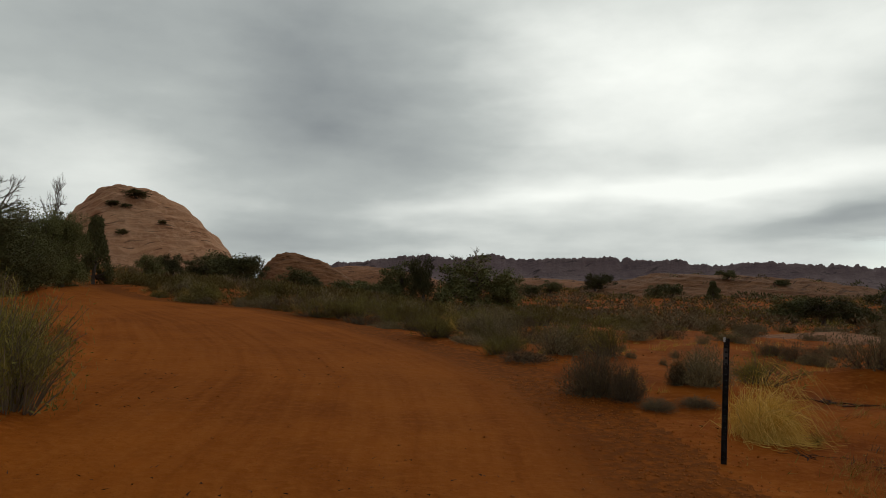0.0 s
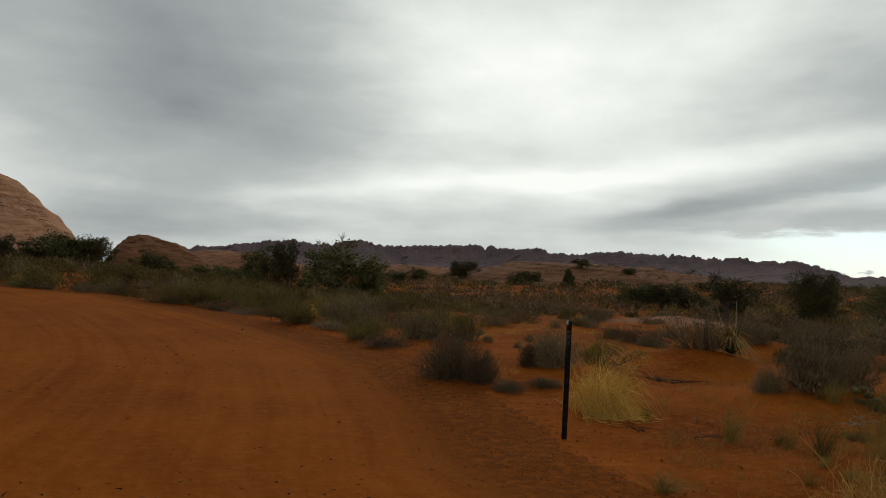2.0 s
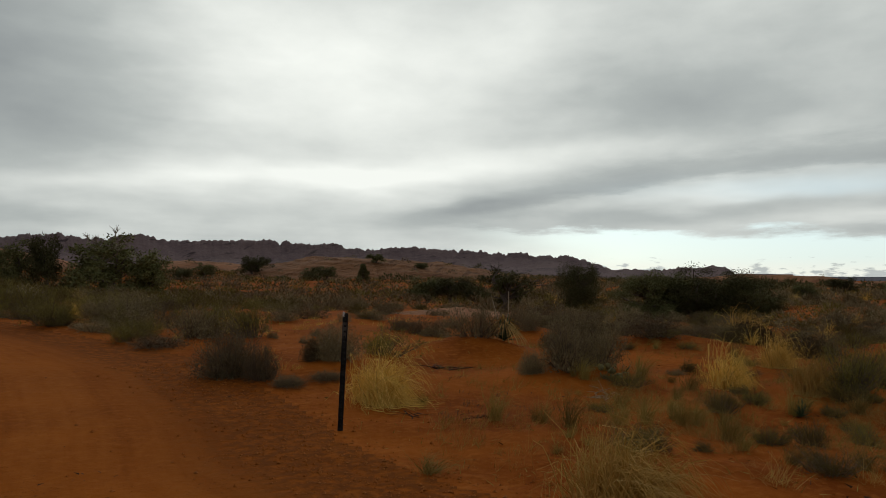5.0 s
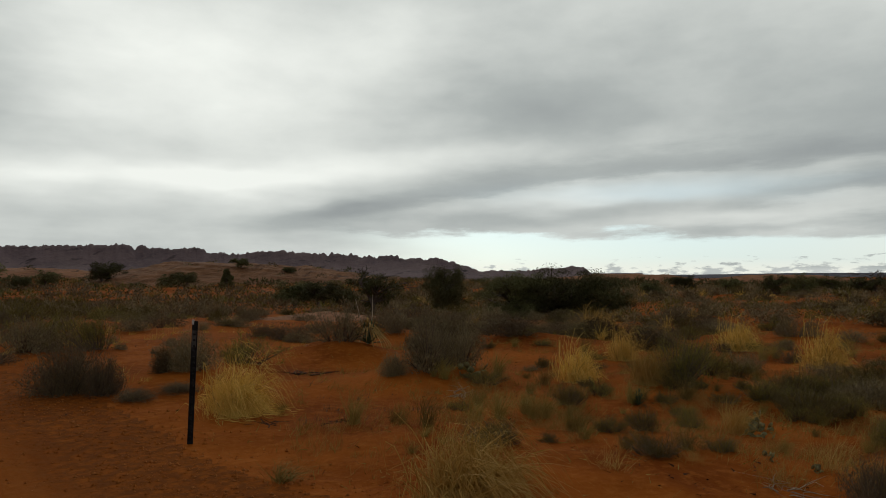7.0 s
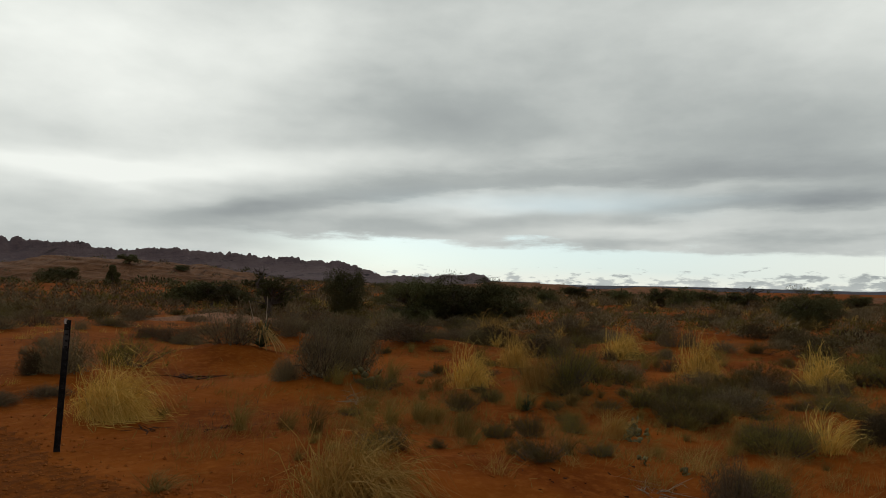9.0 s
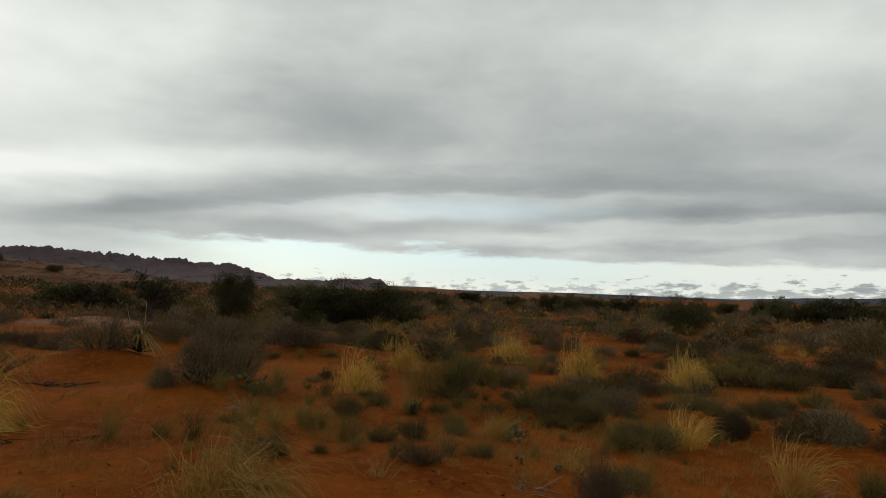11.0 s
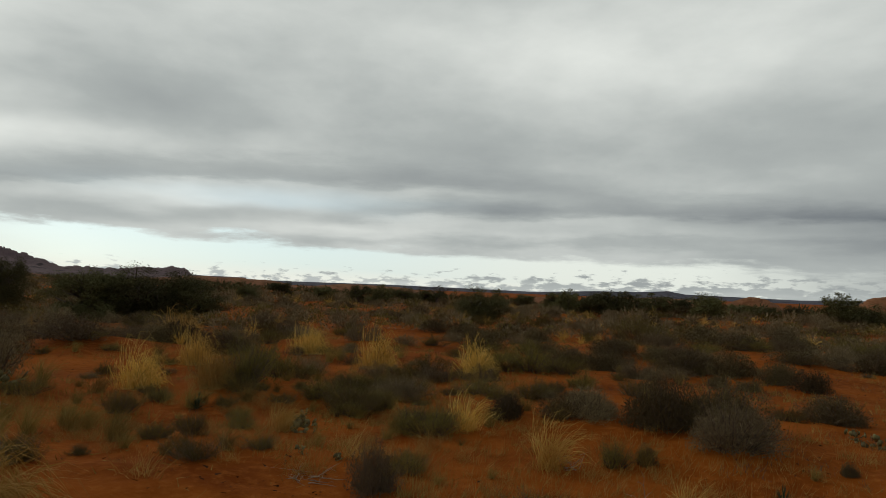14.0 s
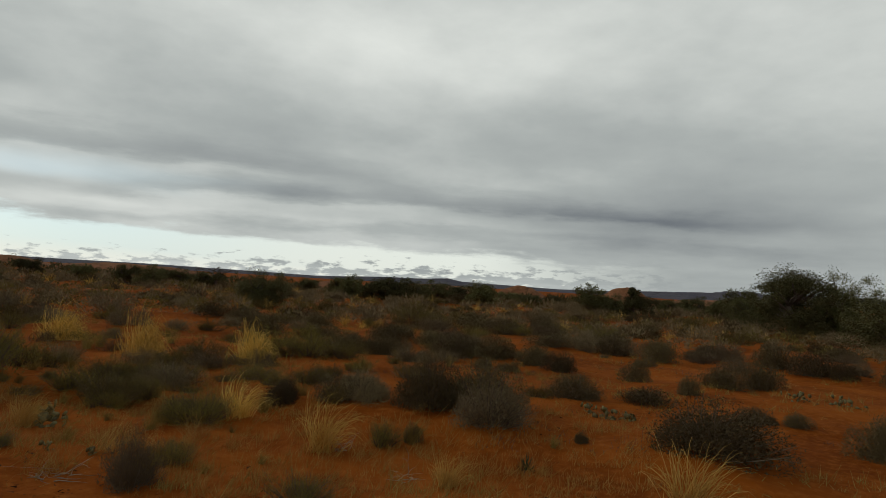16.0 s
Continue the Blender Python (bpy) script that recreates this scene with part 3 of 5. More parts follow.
def shrub_meshes(seed, stems, leaves, leaf_len, leaf_w, mat, spread=0.95, lumps=6, aspect=0.62, ragged=1.0, lobe=0.19, shell=0.35, heart=9):
    """An uneven shrub: several overlapping lobes of bent twigs out of one root, with leaves on their outer half."""
    rng, gen = random.Random(seed), np.random.default_rng(seed)
    sv, sf, bones = [], [], []
    lobes = [(Vector((rng.gauss(0, lobe), rng.gauss(0, lobe), 0)), rng.uniform(0.18, 0.36)) for _ in range(lumps)] + [(Vector((0, 0, 0)), 0.36)]
    for k in range(stems):
        c, r = lobes[k % len(lobes)]
        d = up_out(rng, spread)
        r = r * (0.95 + ragged * rng.uniform(-0.25, 0.17)) * (1.25 if rng.random() < 0.06 * ragged else 1.0)
        tip = Vector((c.x + d.x * r, c.y + d.y * r, (d.z * r * 2 + 0.05) * aspect + 0.015))
        root = Vector((c.x * 0.35 + d.x * 0.04, c.y * 0.35 + d.y * 0.04, -0.04))
        mid = root.lerp(tip, 0.5) + Vector((rng.gauss(0, 0.03), rng.gauss(0, 0.03), rng.gauss(0.02, 0.03)))
        tube(sv, sf, [root, mid, tip], [0.006, 0.004, 0.0012], 3)
        bones.append((root, mid, tip, d))
    bones = np.array([[tuple(q) for q in row] for row in bones])
    heads = np.array([(c.x, c.y, r) for c, r in lobes])
    f = 1 - np.abs(gen.normal(0, 0.30, leaves))
    pick = gen.integers(0, stems, leaves)[f > 0.1]
    f = f[f > 0.1][:, None]
    n = len(f)
    root, mid, tip, d = (bones[pick, k] for k in range(4))
    at = np.where(f < 0.5, root + (mid - root) * f * 2, mid + (tip - mid) * (f * 2 - 1)) + gen.normal(0, 1, (n, 3)) * np.array([0.035, 0.035, 0.03])
    # twigs too fine to build fill the lobes evenly out to their skin
    head = heads[gen.integers(0, len(heads), n)]
    skin = dome_ways(gen, n) * (head[:, 2] * (1 - np.abs(gen.normal(0, 0.15, n))))[:, None]
    skin = np.stack([head[:, 0] + skin[:, 0], head[:, 1] + skin[:, 1], skin[:, 2] * 2 * aspect], -1)
    at = np.where(gen.random((n, 1)) < shell, skin, at)
    way = d * 0.5 + gen.normal(0, 1, (n, 3)) * np.array([0.6, 0.6, 0.5]) + np.array([0, 0, 0.45])
    at[:, 2] = np.maximum(at[:, 2], 0.01)
    lv = leaf_points(at, way, leaf_len * gen.uniform(0.5, 1.5, (n, 1)), leaf_w * gen.uniform(0.7, 1.3, (n, 1)), gen)
    # a dense heart of coarser leaves keeps the sand from showing through
    n = leaves // heart
    head, d = heads[gen.integers(0, len(heads), n)], dome_ways(gen, n)
    g = d * (head[:, 2] * gen.uniform(0.15, 0.84, n))[:, None]
    at = np.stack([head[:, 0] + g[:, 0], head[:, 1] + g[:, 1], np.maximum(0.01, g[:, 2] * 2 * aspect)], -1)
    way = d * 0.6 + gen.normal(0, 1, (n, 3)) * np.array([0.6, 0.6, 0.5]) + np.array([0, 0, 0.3])
    lv = np.concatenate([lv, leaf_points(at, way, (leaf_len * 0.6 + 0.02) * gen.uniform(0.7, 1.3, (n, 1)), leaf_w + 0.012, gen)])
    sv, lv = unit_size(sv, lv)
    return raw_mesh("branchwork", sv, sf, TWIG), leaf_mesh("foliage", np.array(lv), mat)


def blades_mesh(seed, count, spread, droop, width, mat, wind=0.25, length=1.0, foot=0.07, n=6):
    """A tuft of bent grass blades about 1 m high, blown to one side."""
    rng = random.Random(seed)
    v, f = [], []
    for _ in range(count):
        d = up_out(rng, spread)
        ln = length * rng.uniform(0.55, 1.15)
        p = Vector((rng.gauss(0, foot), rng.gauss(0, foot), -0.02))
        vel = d.normalized()
        w = width * rng.uniform(0.6, 1.3)
        side = vel.cross(Vector((rng.uniform(-1, 1), rng.uniform(-1, 1), 0.2)))
        side = side.normalized() if side.length > 1e-3 else Vector((1, 0, 0))
        g = droop * rng.uniform(0.5, 1.5)
        k = len(v)
        for i in range(n + 1):
            t = i / n
            ww = w * (1 - t) ** 0.7 * 0.5 + 0.0006
            v.extend([tuple(p + side * ww), tuple(p - side * ww)])
            vel = (vel + Vector((wind * 2.1 / n * t, wind * 0.36 / n * t, -g * t * 5.4 / n)) + Vector((rng.gauss(0, 0.04), rng.gauss(0, 0.04), 0))).normalized()
            p = p + vel * ln / n
            if p.z < 0.02:
                p.z = 0.02
        for i in range(n):
            a = k + 2 * i
            f.append((a, a + 1, a + 3, a + 2))
    v, = unit_size(v)
    return raw_mesh("foliage", v, f, mat)


def juniper_meshes(seed, clumps, sprigs, size, sprig, cone=0.0, bare=0.0, trunk_h=0.28):
    """A juniper 1 m high and about 1 m wide: twisted trunk, limbs and many clumps of scaly sprigs."""
    rng, gen = random.Random(seed), np.random.default_rng(seed)
    tv, tf, lv = [], [], []
    trunk = [Vector((0.03 * math.sin(k * 1.3 + seed), 0.03 * math.cos(k * 1.7 + seed), -0.05 + 0.17 * k)) for k in range(5)]
    tube(tv, tf, trunk, [0.055, 0.045, 0.035, 0.025, 0.012], 7)
    lobes = [(rng.uniform(0, 2 * math.pi), rng.uniform(0.10, 0.34), rng.uniform(0.16, 0.80), rng.uniform(0.18, 0.32)) for _ in range(9)]
    for c in range(clumps):
        h = rng.uniform(0.06, 0.97)
        a = rng.uniform(0, 2 * math.pi)
        wide = (1 - h) * 0.55 + 0.06 if cone else 0.52 * math.sqrt(max(0.04, 1 - ((h - 0.42) / 0.60) ** 2))
        wide *= 0.85 + 0.3 * math.sin(a * 2 + seed) * math.sin(a * 3 + 2 * seed) + rng.uniform(-0.12, 0.08)
        r = wide * math.sqrt(rng.uniform(0.25, 1.0))
        q = Vector((r * math.cos(a), r * math.sin(a), h * rng.uniform(0.93, 1.04)))
        if not cone and c % 5:
            # most of the foliage sits in a few uneven heads
            la, lr, lh, lw = lobes[c % 9]
            o = Vector((rng.gauss(0, 1), rng.gauss(0, 1), rng.gauss(0, 0.8))).normalized() * lw * rng.random() ** 0.5
            q = Vector((lr * math.cos(la), lr * math.sin(la), lh)) + o
            h = min(0.97, max(0.05, q.z))
        if c % 3 == 0:
            s = trunk[min(4, int(h * 3.2) + 1)]
            m = s.lerp(q, 0.55) + Vector((rng.gauss(0, 0.03), rng.gauss(0, 0.03), -0.03))
            tube(tv, tf, [s, m, q], [0.02, 0.012, 0.004], 4)
        if rng.random() < bare:
            continue
        rad = size * rng.uniform(0.7, 1.35)
        o = gen.normal(0, 1, (sprigs, 3)) * np.array([1, 1, 0.8])
        o = o / np.linalg.norm(o, axis=1, keepdims=True) * rad * gen.random((sprigs, 1)) ** 0.45
        way = o / rad * 0.4 + gen.normal(0, 1, (sprigs, 3)) * np.array([0.6, 0.6, 0.5]) + np.array([0, 0, 0.25])
        at = np.array(q) + o
        at[:, 2] = np.maximum(at[:, 2], 0.02)
        lv.append(leaf_points(at, way, sprig * gen.uniform(0.55, 1.15, (sprigs, 1)), sprig * gen.uniform(0.4, 0.65, (sprigs, 1)), gen))
    lv = np.concatenate(lv)
    tv, lv = unit_size(tv, lv)
    return raw_mesh("trunk", tv, tf, BARK, smooth_faces=True), leaf_mesh("crown", np.array(lv), JUNIPER)


def snag_mesh(seed, levels=4, mat=DEAD, lean=0.0, first=0.45, forks=3):
    """A dead tree 1 m high: forking bare limbs."""
    rng = random.Random(seed)
    v, f = [], []

    def grow(p, d, ln, r, lev):
        q1 = p + d * ln * 0.5 + Vector((rng.gauss(0, 0.06), rng.gauss(0, 0.06), 0)) * ln
        q2 = p + d * ln
        tube(v, f, [p, q1, q2], [r, r * 0.8, r * 0.55], 5 if lev > 2 else 3)
        if lev <= 0:
            return
        for k in range(forks if lev > 1 else forks + 1):
            e = (d + Vector((rng.gauss(0, 0.62), rng.gauss(0, 0.62), rng.gauss(0.08, 0.35)))).normalized()
            grow(q1.lerp(q2, rng.uniform(0.5, 1.0) if lev == levels else rng.uniform(0.1, 1.0)), e, ln * rng.uniform(0.5, 0.8), r * 0.58, lev - 1)

    grow(Vector((0, 0, -0.05)), Vector((lean, 0.05, 1)).normalized(), first, 0.03, levels)
    v, = unit_size(v)
    return raw_mesh("trunk", v, f, mat, smooth_faces=True)


def branch_mesh(seed, mat, curl=0.25, thick=0.012, rise=0.45):
    """One fallen, crooked branch with a side twig."""
    rng = random.Random(seed)
    v, f = [], []
    a = rng.uniform(0, 2 * math.pi) * 0.35 + rng.choice((0, math.pi)) * 0.9
    p = Vector((rng.gauss(0, 0.14), rng.gauss(0, 0.14), 0.01))
    d = Vector((math.cos(a), math.sin(a), rng.uniform(0.0, rise)))
    pts, rad = [p.copy()], [thick]
    n = 6
    for i in range(n):
        d = (d + Vector((rng.gauss(0, curl), rng.gauss(0, curl), rng.gauss(-0.06, curl * 0.6)))).normalized()
        p = p + d * rng.uniform(0.05, 0.12)
        p.z = max(p.z, 0.008)
        pts.append(p.copy())
        rad.append(thick * (1 - 0.85 * (i + 1) / n))
    tube(v, f, pts, rad, 5)
    tube(v, f, [pts[2], pts[2] + Vector((rng.gauss(0, 0.1), rng.gauss(0, 0.1), 0.05)), pts[2] + Vector((rng.gauss(0, 0.2), rng.gauss(0, 0.2), 0.07))], [thick * 0.5, thick * 0.35, thick * 0.1], 4)
    return raw_mesh("branch", v, f, mat, smooth_faces=True)


def yucca_mesh(seed, count=70, mat=YUCCA, droop=0.05):
    rng = random.Random(seed)
    v, f = [], []
    for _ in range(count):
        d = up_out(rng, 0.92)
        side = d.cross(Vector((0, 0, 1)))
        side = side.normalized() if side.length > 1e-3 else Vector((1, 0, 0))
        nrm = side.cross(d)
        k, ln = len(v), rng.uniform(0.38, 0.56)
        for t, w in ((0.0, 0.014), (0.4, 0.019), (0.8, 0.010), (1.0, 0.001)):
            p = d * ln * t + Vector((0, 0, 0.03 + 0.25 * (droop > 0.5) - (0.05 + 0.38 * (droop - 0.05)) * t * t))
            v.extend([tuple(p + side * w), tuple(p - nrm * w * 0.4), tuple(p - side * w)])
        for i in range(3):
            a = k + 3 * i
            f.extend([(a, a + 1, a + 4, a + 3), (a + 1, a + 2, a + 5, a + 4)])
    return raw_mesh("foliage", v, f, mat)


def pad_mesh():
    """One flat oval cactus pad, 1 high, standing on its narrow end."""
    v, f, ring = [], [], 12
    for s in range(ring):
        t = 2 * math.pi * s / ring
        v.append((0.36 * math.sin(t) * (1.1 - 0.22 * math.cos(t)), 0.0, 0.5 - 0.5 * math.cos(t)))
    v += [(0, 0.09, 0.55), (0, -0.09, 0.55)]
    for s in range(ring):
        f += [(s, (s + 1) % ring, ring), ((s + 1) % ring, s, ring + 1)]
    return raw_mesh("pad", v, f, PEAR, smooth_faces=True)


GREY = [shrub_meshes(100 + k, 170, 11000, 0.026, 0.0052, GREY_LEAF, lumps=5 + k) for k in range(4)]
GREEN = [shrub_meshes(200 + k, 200, 7000, 0.040, 0.0044, GREEN_LEAF, spread=0.66, aspect=0.66, lumps=7 + k, ragged=1.8, lobe=0.24, shell=0.06, heart=26) for k in range(4)]
DARK = [shrub_meshes(170 + k, 140, 14000, 0.020, 0.0066, DARK_LEAF, lumps=6, ragged=0.10, lobe=0.13, shell=0.75) for k in range(3)]
DARK_MID = [shrub_meshes(180 + k, 60, 5400, 0.027, 0.0105, DARK_LEAF, lumps=5, ragged=0.15, lobe=0.13, shell=0.75) for k in range(3)]
DARK_FAR = [shrub_meshes(190 + k, 24, 1400, 0.055, 0.018, DARK_LEAF, lumps=5, ragged=0.6, lobe=0.16, shell=0.6) for k in range(3)]
GREY_MID = [shrub_meshes(150 + k, 60, 4200, 0.034, 0.0088, GREY_LEAF, lumps=4 + k) for k in range(4)]
GREEN_MID = [shrub_meshes(250 + k, 90, 3600, 0.044, 0.0068, GREEN_LEAF, spread=0.66, lumps=7 + k, ragged=1.8, lobe=0.24, shell=0.06, heart=22) for k in range(4)]
GREY_FAR = [shrub_meshes(300 + k, 30, 1500, 0.055, 0.0165, GREY_LEAF) for k in range(4)]
GREEN_FAR = [shrub_meshes(350 + k, 30, 1300, 0.065, 0.0155, GREEN_LEAF, spread=0.9, ragged=1.4) for k in range(3)]
FOUNTAIN = [blades_mesh(400 + k, 900, 0.60, 2.2, 0.0066, STRAW, wind=2.4, length=1.0, foot=0.17) for k in range(3)]
FOUNTAIN_MID = [blades_mesh(420 + k, 480, 0.65, 2.2, 0.0105, STRAW, wind=2.4, length=1.0, foot=0.17, n=5) for k in range(3)]
SEED_HEADS = [blades_mesh(440 + k, 30, 0.45, 0.6, 0.008, PALE_STRAW, wind=1.5, length=1.0, foot=0.12) for k in range(2)]
TUFT = [blades_mesh(450 + k, 170, 0.42, 0.85, 0.0075, GREENGRASS, wind=1.3, foot=0.10, n=5) for k in range(3)]
LOOSE = [blades_mesh(430 + k, 180, 0.5, 0.8, 0.0105, STRAW, wind=1.8, foot=0.12) for k in range(2)]
THIN = [blades_mesh(470 + k, 70, 0.7, 0.35, 0.007, PALE_STRAW, wind=0.4, foot=0.22, n=4) for k in range(3)]
TUFT_FAR = [blades_mesh(480 + k, 70, 0.6, 0.6, 0.028, STRAW, wind=0.5, n=4) for k in range(2)]
TREES = [juniper_meshes(500 + k, 170, 230, 0.115, 0.024) for k in range(3)]
TREES_FAR = [juniper_meshes(520 + k, 80, 90, 0.12, 0.048) for k in range(3)]
CONES = [juniper_meshes(540 + k, 80, 100, 0.10, 0.055, cone=1.0) for k in range(2)]
OPEN_TREE = juniper_meshes(560, 80, 90, 0.09, 0.05, bare=0.45)

placing = random.Random(77)


def settle(ob, x, y, w, h, unit=0.62, turn=None, tilt=0.0, sink=0.02):
    """Stand a plant built 1 m wide and unit high on the ground, w wide and h high."""
    a = placing.uniform(0, 360) if turn is None else turn
    ob.matrix_basis = Matrix.Translation((x, y, ground_at(x, y) - sink)) @ pose(0, 0, 0, tilt, 0, a) @ Matrix.Diagonal((w, w, h / unit, 1))
    return ob


def shrub(x, y, w, h, kind):
    d = math.hypot(x, y)
    pools = {"S": (GREY, GREY_MID, GREY_FAR), "K": (DARK, DARK_MID, DARK_FAR), "G": (GREEN, GREEN_MID, GREEN_FAR)}[kind]
    stems, foliage = placing.choice(pools[0 if d < 11 else 1 if d < 24 else 2])
    size = "low " if h < 0.3 else "broad " if w > 1.1 else ""
    if kind == "S":
        ob = thing("blackbrush_shrub", size + "rounded grey-brown twiggy blackbrush shrub on red sand", "shrub", "grey shrubs on the sand")
    elif kind == "K":
        ob = thing("blackbrush_shrub", size + "compact dark brown blackbrush shrub on red sand", "shrub", "dark shrubs on the sand")
    else:
        ob = thing("rabbitbrush", size + "olive-green rabbitbrush with thin leaves on red sand", "shrub", "green shrubs on the sand")
    tagged(part("branchwork", stems, ob), kind="stuff")
    tagged(part("foliage", foliage, ob), kind="stuff")
    return settle(ob, x, y, w * 0.95, h * 0.95, 1.0)


def grass(x, y, w, h, kind):
    if kind == "B":
        ob = thing("bunchgrass", "dry golden bunchgrass clump bent by wind", "grass clump", "dry grass clumps")
        tagged(part("foliage", placing.choice(FOUNTAIN if math.hypot(x, y) < 10 else FOUNTAIN_MID), ob), kind="stuff")
        tagged(part("seed_head", placing.choice(SEED_HEADS), ob, "pale drooping seed stalks"), kind="stuff").scale = (1.05, 1.05, 1.15)
        return settle(ob, x, y, max(w, h) * 1.12, h * 1.0, 1.0, turn=placing.uniform(-65, -20))
    if kind == "F":
        ob = thing("bunchgrass", "small pale straw-coloured grass tuft", "grass clump", "dry grass clumps")
        tagged(part("foliage", placing.choice(TUFT_FAR), ob), kind="stuff")
        return settle(ob, x, y, max(w, h), h, 1.0)
    if kind == "L":
        ob = thing("bunchgrass", "loose tall straw-coloured grass leaning with the wind", "grass clump", "dry grass clumps")
        tagged(part("foliage", placing.choice(LOOSE), ob), kind="stuff")
        return settle(ob, x, y, max(w, h) * 1.2, h * 1.05, 1.0, turn=placing.uniform(-60, -25))
    if kind == "Z":
        ob = thing("grass_tuft", "sparse pale straw-coloured dry grass in red sand", "grass clump", "thin grass tufts")
        tagged(part("foliage", placing.choice(THIN), ob), kind="stuff")
        return settle(ob, x, y, max(w, h), h, 1.0)
    ob = thing("grass_tuft", "thin half-dry grass tuft in red sand", "grass clump", "thin grass tufts")
    tagged(part("foliage", placing.choice(TUFT), ob), kind="stuff")
    return settle(ob, x, y, max(w, h), h, 1.0, turn=placing.uniform(-80, -10))


def juniper(az, d, w, h, pool, label="dark green juniper tree standing on red sand", base=None):
    x, y = polar(az, d)
    trunk, crown = TREES_FAR[TREES.index(pool)] if pool in TREES and d > 45 else pool
    ob = thing("juniper", label, "tree", "junipers")
    part("trunk", trunk, ob)
    tagged(part("crown", crown, ob), kind="stuff")
    settle(ob, x, y, w, h, 1.0)
    if base is not None:
        ob.matrix_basis = Matrix.Translation((0, 0, base - ground_at(x, y))) @ ob.matrix_basis
    return ob


# plants: x, y, width, height
GREY_AT_A = [(5.35, 1.5, 0.38, 0.38), (2.76, 8.75, 0.43, 0.16), (3.33, 8.84, 0.45, 0.15), (2.53, 9.3, 0.46, 0.5), (2.24, 9.78, 0.79, 0.71), (6.27, 8.16, 0.4, 0.33), (6.86, 8.01, 0.89, 0.77), (3.91, 9.99, 0.8, 0.56), (7.5, 8.12, 0.76, 0.67), (7.23, 11.29, 1.04, 0.73), (4.27, 12.94, 0.19, 0.16), (2.26, 13.98, 1, 0.64), (3.9, 13.95, 0.21, 0.16), (5.03, 14.38, 0.24, 0.17), (4.14, 15.48, 0.25, 0.2), (7.71, 14.08, 0.62, 0.3), (11.93, 11.08, 1.4, 0.54), (7.65, 14.51, 0.77, 0.44), (14.02, 8.61, 1.01, 0.61), (1.99, 16.69, 0.92, 0.53), (1.34, 16.79, 1.18, 0.68), (7.55, 15.51, 0.62, 0.33), (10.38, 13.83, 0.82, 0.54), (13.5, 11.45, 0.83, 0.39)]
GREY_AT_B = [(8.99, 15.45, 0.7, 0.31), (4.13, 17.47, 0.54, 0.37), (10.52, 14.89, 0.86, 0.49), (17.28, 7.1, 0.85, 0.53), (13.28, 13.87, 1.21, 0.58), (6.97, 18.04, 0.37, 0.26), (13.41, 15.57, 1.46, 0.62), (4.24, 20.68, 1, 0.37), (2.34, 21.6, 1.02, 0.41), (10.45, 22.79, 0.95, 0.4), (12.15, 22.33, 0.72, 0.32), (15.82, 20.23, 2.23, 0.73), (10.73, 23.45, 0.8, 0.28), (1.58, 26.57, 1.86, 0.62), (5.18, 29.16, 1.86, 0.61), (12.26, 30.08, 1.54, 0.87), (11.3, 32.27, 2.44, 1.03), (9.5, 33.4, 1.92, 0.88)]
for x, y, w, h in GREY_AT_A + GREY_AT_B:
    shrub(x, y, w, h, "S")
DARK_AT_A = [(7.29, -0.44, 0.18, 0.19), (7.5, -2.2, 0.16, 0.13), (7.23, -3.41, 1.2, 0.49), (8.42, -0.61, 0.8, 0.58), (8.5, -1.18, 0.83, 0.55), (8.69, 1.23, 0.37, 0.28), (8.86, 0.53, 0.72, 0.32), (8.94, 1.18, 0.38, 0.26), (7.43, -5.4, 0.69, 0.47), (8.94, -5.19, 0.33, 0.19), (9.09, -4.94, 0.21, 0.13), (3.52, 10.06, 0.3, 0.34), (10.47, -2.81, 0.81, 0.36), (10.33, -3.82, 0.73, 0.23), (10.99, -4.62, 0.37, 0.3), (13.4, -1.95, 0.25, 0.18), (12.37, -5.83, 0.8, 0.42), (13.6, -2.13, 0.27, 0.19), (13.77, 1.38, 0.64, 0.26), (13.25, -4.46, 0.56, 0.38), (14, -1.54, 0.25, 0.22), (12.61, -6.55, 0.73, 0.47), (14.25, -1.69, 0.24, 0.22), (14, -3.16, 0.63, 0.39)]
DARK_AT_B = [(14.83, 0.85, 0.8, 0.34), (14.86, 0.45, 0.73, 0.42), (14.84, 1.34, 0.94, 0.45), (14.82, -2.7, 0.59, 0.43), (15.47, -1.01, 0.9, 0.52), (15.31, -2.91, 0.57, 0.36), (15.57, -1.94, 0.88, 0.52), (16.11, 0.35, 0.82, 0.4), (16.42, -1.15, 1.27, 0.43), (14.9, -9.37, 0.6, 0.38), (14.44, -10.36, 0.82, 0.5), (15.34, -9.02, 0.92, 0.54), (18.29, -0.49, 0.85, 0.37), (17.65, -6.33, 0.82, 0.56), (16.58, -8.83, 0.97, 0.63), (18.74, 2.45, 1.02, 0.38), (18.5, -5.38, 0.85, 0.5), (19, -8.15, 0.92, 0.37), (21.45, -2.79, 1.34, 0.47), (22.57, -4.33, 1.24, 0.46), (22.37, 5.47, 1.25, 0.43), (24.13, -1.73, 1.32, 0.49), (23.36, 6.72, 1.06, 0.49), (25.08, 4.88, 1.38, 0.43)]
DARK_AT_C = [(25.57, -1.77, 1.55, 0.64), (25.88, -8.46, 1.45, 0.5), (27.96, -7.02, 1.33, 0.49), (29.28, -11.49, 1.43, 0.47)]
for x, y, w, h in DARK_AT_A + DARK_AT_B + DARK_AT_C:
    shrub(x, y, w, h, "K")
